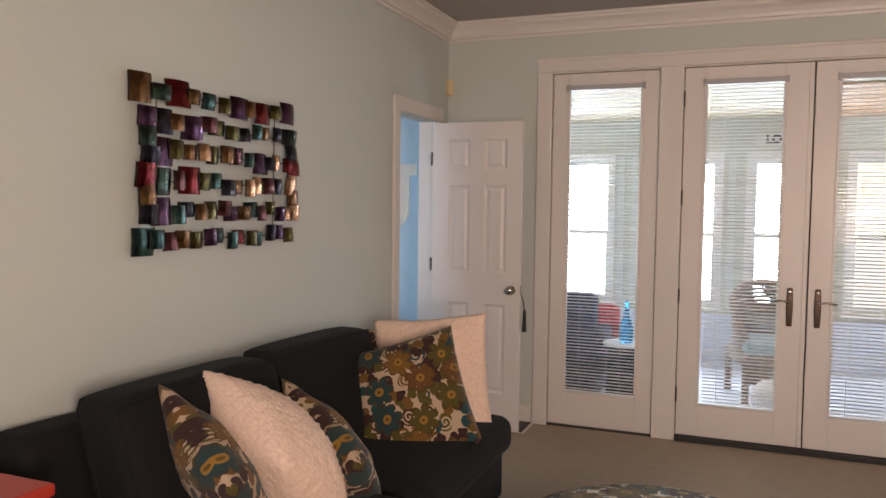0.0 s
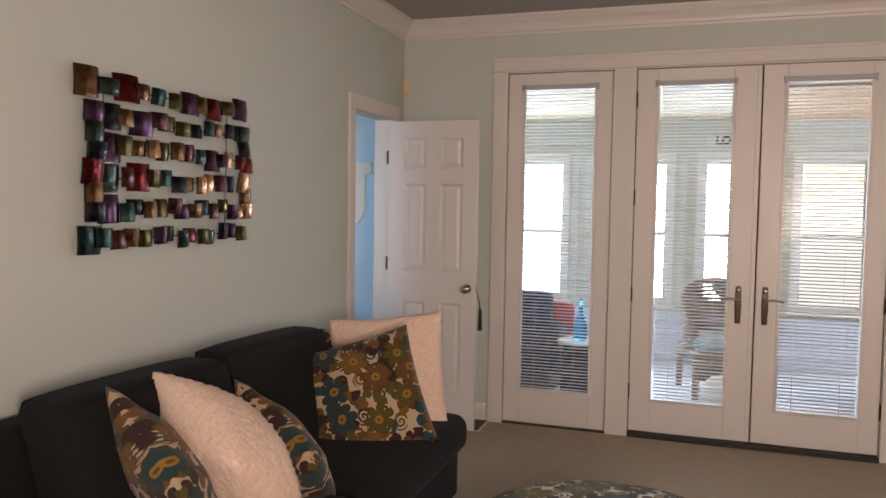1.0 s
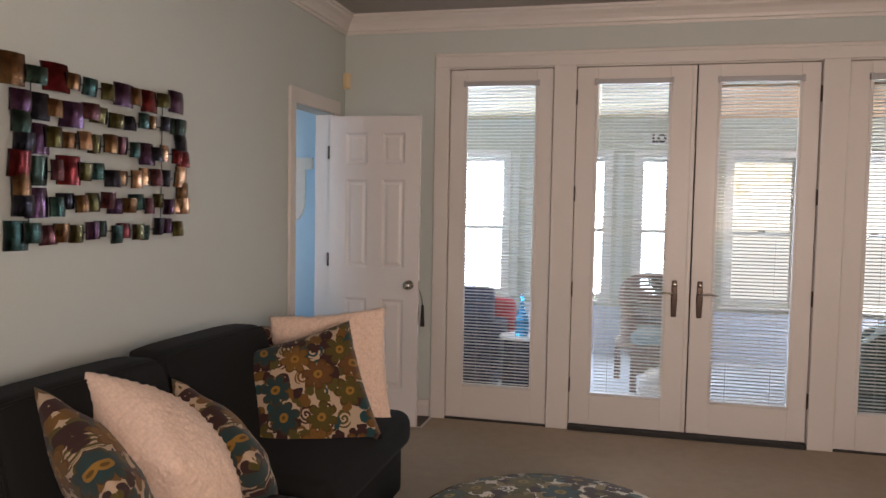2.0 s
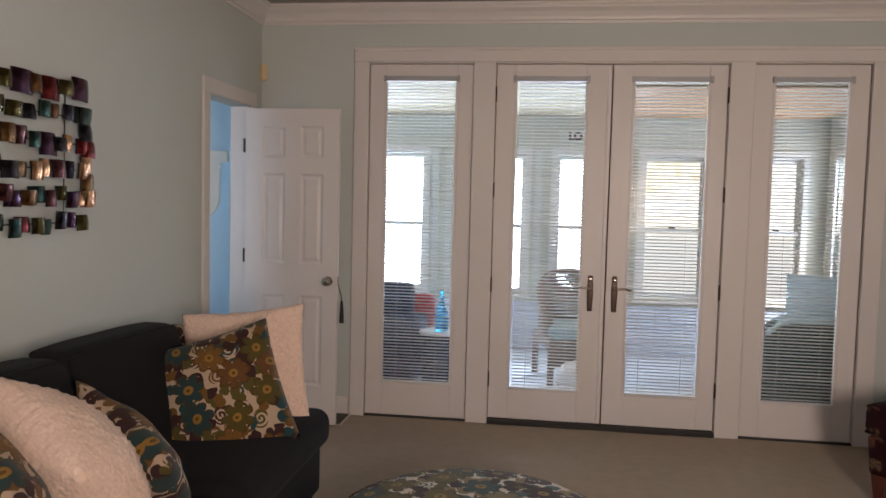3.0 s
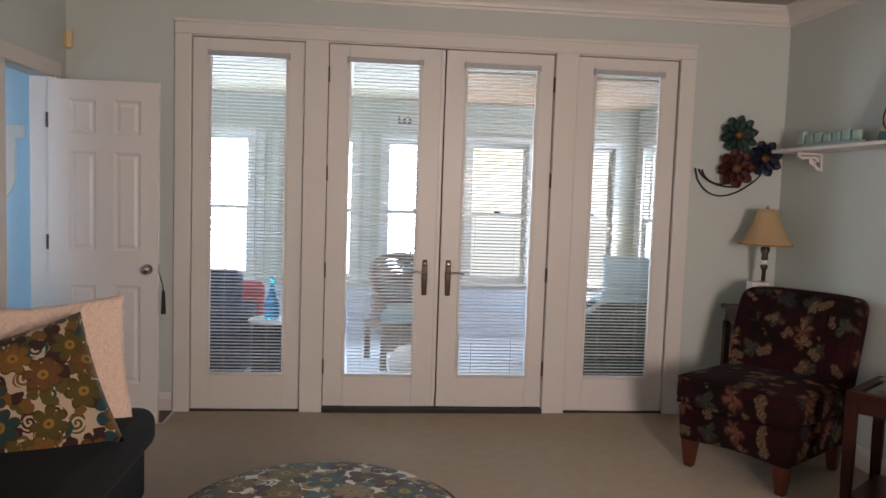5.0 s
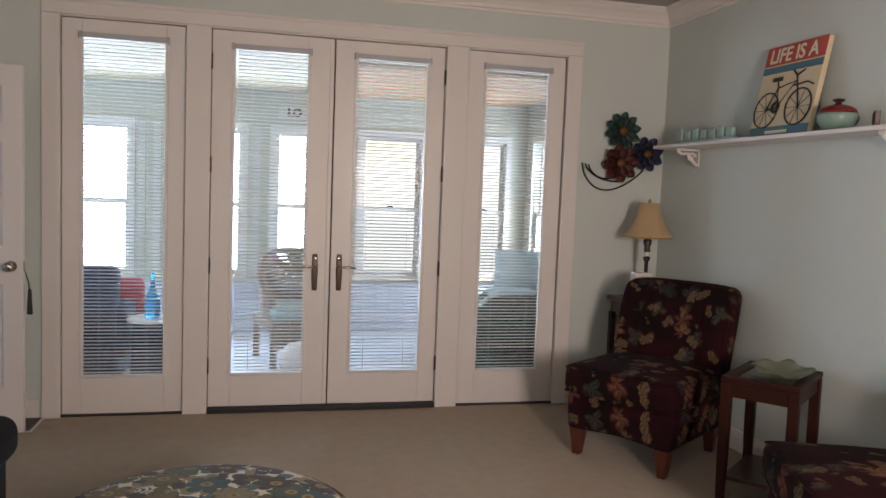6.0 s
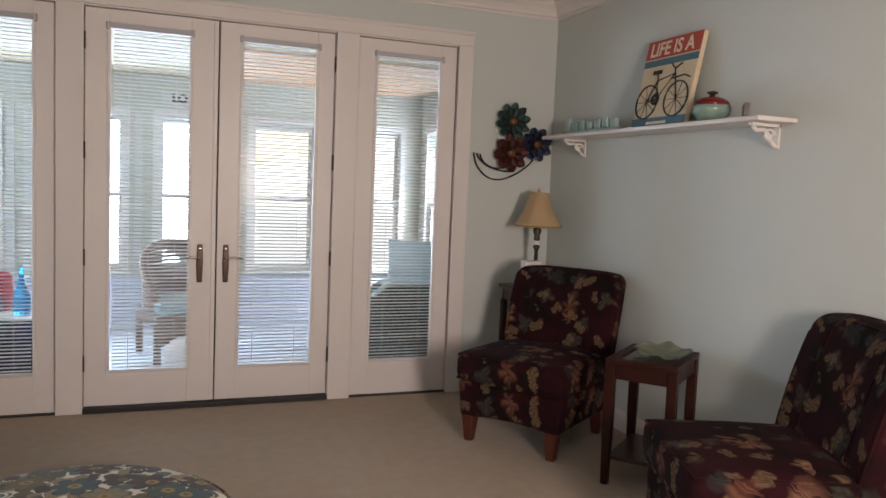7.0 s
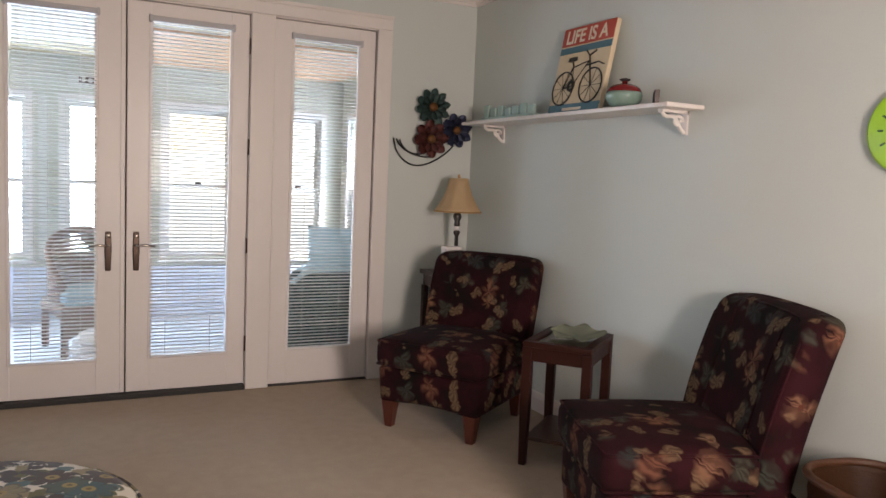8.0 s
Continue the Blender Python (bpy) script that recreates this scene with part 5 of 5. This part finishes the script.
wick = thing("wicker_chair", pose(0.64, 1.50, 0, 0, 0, 15), "brown wicker armchair with a pale blue cushion", "armchair")


def hoop_back():
    """Rows of woven cane round the back and arms, rising to a hoop behind."""
    bm = bmesh.new()
    for k in range(16):
        f = k / 15
        wide = 2.3 * (1 - f) ** 0.6 + 0.25
        tube([(0.31 * math.sin(a), 0.29 * math.cos(a), 0.40 + 0.50 * f - 0.10 * f * (a / 2.0) ** 2) for a in np.linspace(-min(2.2, wide), min(2.2, wide), 19)], 0.015, 6, bm)
    return bm


part("woven_back", hoop_back(), WICKER, wick, "", True)
part("rim", tube([(0.32 * math.sin(a), 0.30 * math.cos(a), 0.92 - 0.085 * a * a) for a in np.linspace(-2.2, 2.2, 25)], 0.026, 8), WICKER, wick, "", True)
part("seat", rbox(0.31, 0.30, 0.05, 0.03, 4), WICKER, wick, "", True, pose(0, 0, 0.34))
part("cushion", rbox(0.28, 0.27, 0.055, 0.04, 4), TEALCLOTH, wick, "pale blue cushion", True, pose(0, -0.02, 0.44))
for x in (-0.28, 0.28):
    for y in (-0.26, 0.26):
        part("leg", tube([(x, y, 0), (x, y, 0.36)], 0.028, 8), WICKER, wick)
part("skirt", rbox(0.30, 0.015, 0.085, 0.012, 6, lambda x, y, z: Vector((x, y, z + (0.06 * (1 - (x / 0.3) ** 2) if z < 0 else 0)))), WICKER, wick, "", True, pose(0, -0.275, 0.22))

FLOWERWHITE = surface("white_petals", (0.8, 0.8, 0.78), 0.7, 0.05, 60, 6, 0.1, 0.001)
LEAFGREEN = surface("leaf_green", (0.06, 0.12, 0.04), 0.6, 0.2, 40, 6, 0.1, 0.001)
pot = thing("flower_pot", pose(0.70, 2.15, 0), "white flowering plant on a slim stand", "plant")
part("stand", lathe([(0.11, 0), (0.11, 0.02), (0.02, 0.04), (0.02, 0.62), (0.10, 0.64), (0.10, 0.66)], 20), PAPER, pot)
part("pot", lathe([(0.06, 0.66), (0.085, 0.76), (0.08, 0.765)], 20), TEALCLOTH, pot)
rnd = random.Random(5)
for name, mat, count, size in (("leaves", LEAFGREEN, 60, 0.035), ("blossoms", FLOWERWHITE, 70, 0.024)):
    bm = bmesh.new()
    for i in range(count):
        a, r = rnd.uniform(0, 6.283), 0.15 * math.sqrt(rnd.random())
        p = Vector((r * math.cos(a), r * math.sin(a), 0.78 + rnd.uniform(0, 0.12)))
        q = Euler((rnd.uniform(0, 3), rnd.uniform(0, 3), rnd.uniform(0, 3))).to_matrix()
        for e in range(2):
            vs = [bm.verts.new(p + q @ Vector(v)) for v in ((-size, 0, 0), (0, -size * 0.6, 0.004), (size, 0, 0), (0, size * 0.6, 0.004))]
            bm.faces.new(vs)
            q = q @ Matrix.Rotation(1.57, 3, 'Z')
    part(name, bm, mat, pot)

couch = thing("loveseat", pose(2.37, 1.15, 0), "dark green loveseat with pale blue pillows and throw", "sofa")
part("base", rbox(0.42, 0.65, 0.18, 0.05, 6), DARKGREEN, couch, "", True, pose(0, 0, 0.22))
part("backrest", rbox(0.12, 0.65, 0.24, 0.06, 6), DARKGREEN, couch, "", True, pose(0.34, 0, 0.60))
part("arm", rbox(0.42, 0.09, 0.18, 0.07, 6), DARKGREEN, couch, "", True, pose(0, -0.62, 0.545))
part("throw", rbox(0.22, 0.10, 0.02, 0.015, 6, lambda x, y, z: Vector((x, y, z - 1.2 * max(0, -x - 0.10) ** 1.2))), TEALCLOTH, couch, "pale blue throw", True, pose(-0.20, -0.62, 0.735))
for x in (-0.35, 0.35):
    for y in (-0.58, 0.58):
        part("leg", lathe([(0.025, 0), (0.03, 0.06)], 10), DARKWOOD, couch, "", False, pose(x, y, 0))
pillow("sunroom_pillow", pose(2.40, 0.86, 0.82, -15, 0, -20), 0.22, 0.08, TEALCLOTH, "pale blue square pillow on the loveseat")
pillow("sunroom_pillow", pose(2.58, 1.06, 0.78, -15, 0, -50), 0.20, 0.08, PAPER, "white square pillow on the loveseat")

pouf = thing("floor_pouf", pose(0.69, 0.95, 0), "low white cloth pouf in front of the wicker chair", "pouf")
part("cushion", lathe([(0.13, 0.0), (0.19, 0.03), (0.215, 0.10), (0.205, 0.18), (0.16, 0.235), (0.09, 0.262), (0.01, 0.27)], 36), PAPER, pouf, "", True)
part("seam", tube([(0.217 * math.cos(a), 0.217 * math.sin(a), 0.115) for a in np.linspace(0, 2 * math.pi, 37)], 0.004, 6), PAPER, pouf, "", True)

plate = thing("wall_sign", pose(0.66, SY - 0.004, 2.215), "cream sign with dark letters above the window", "sign")
part("board", box(-0.19, 0.19, -0.015, 0, -0.06, 0.06, bevel=0.003), SUNTRIM, plate)
lettering("LO", 0.105, DARKWOOD, plate, pose(-0.03, -0.017, -0.038), 0.006)
panel = thing("ceiling_panel", pose(1.95, 1.72, 2.418), "tan wooden board panel on the sunroom ceiling", "ceiling panel", kind="structure")
for k in range(10):
    part("board", box(-1.0, 1.0, -1.0 + k * 0.2, -0.806 + k * 0.2, -0.02, 0, bevel=0.003), TANWOOD, panel)
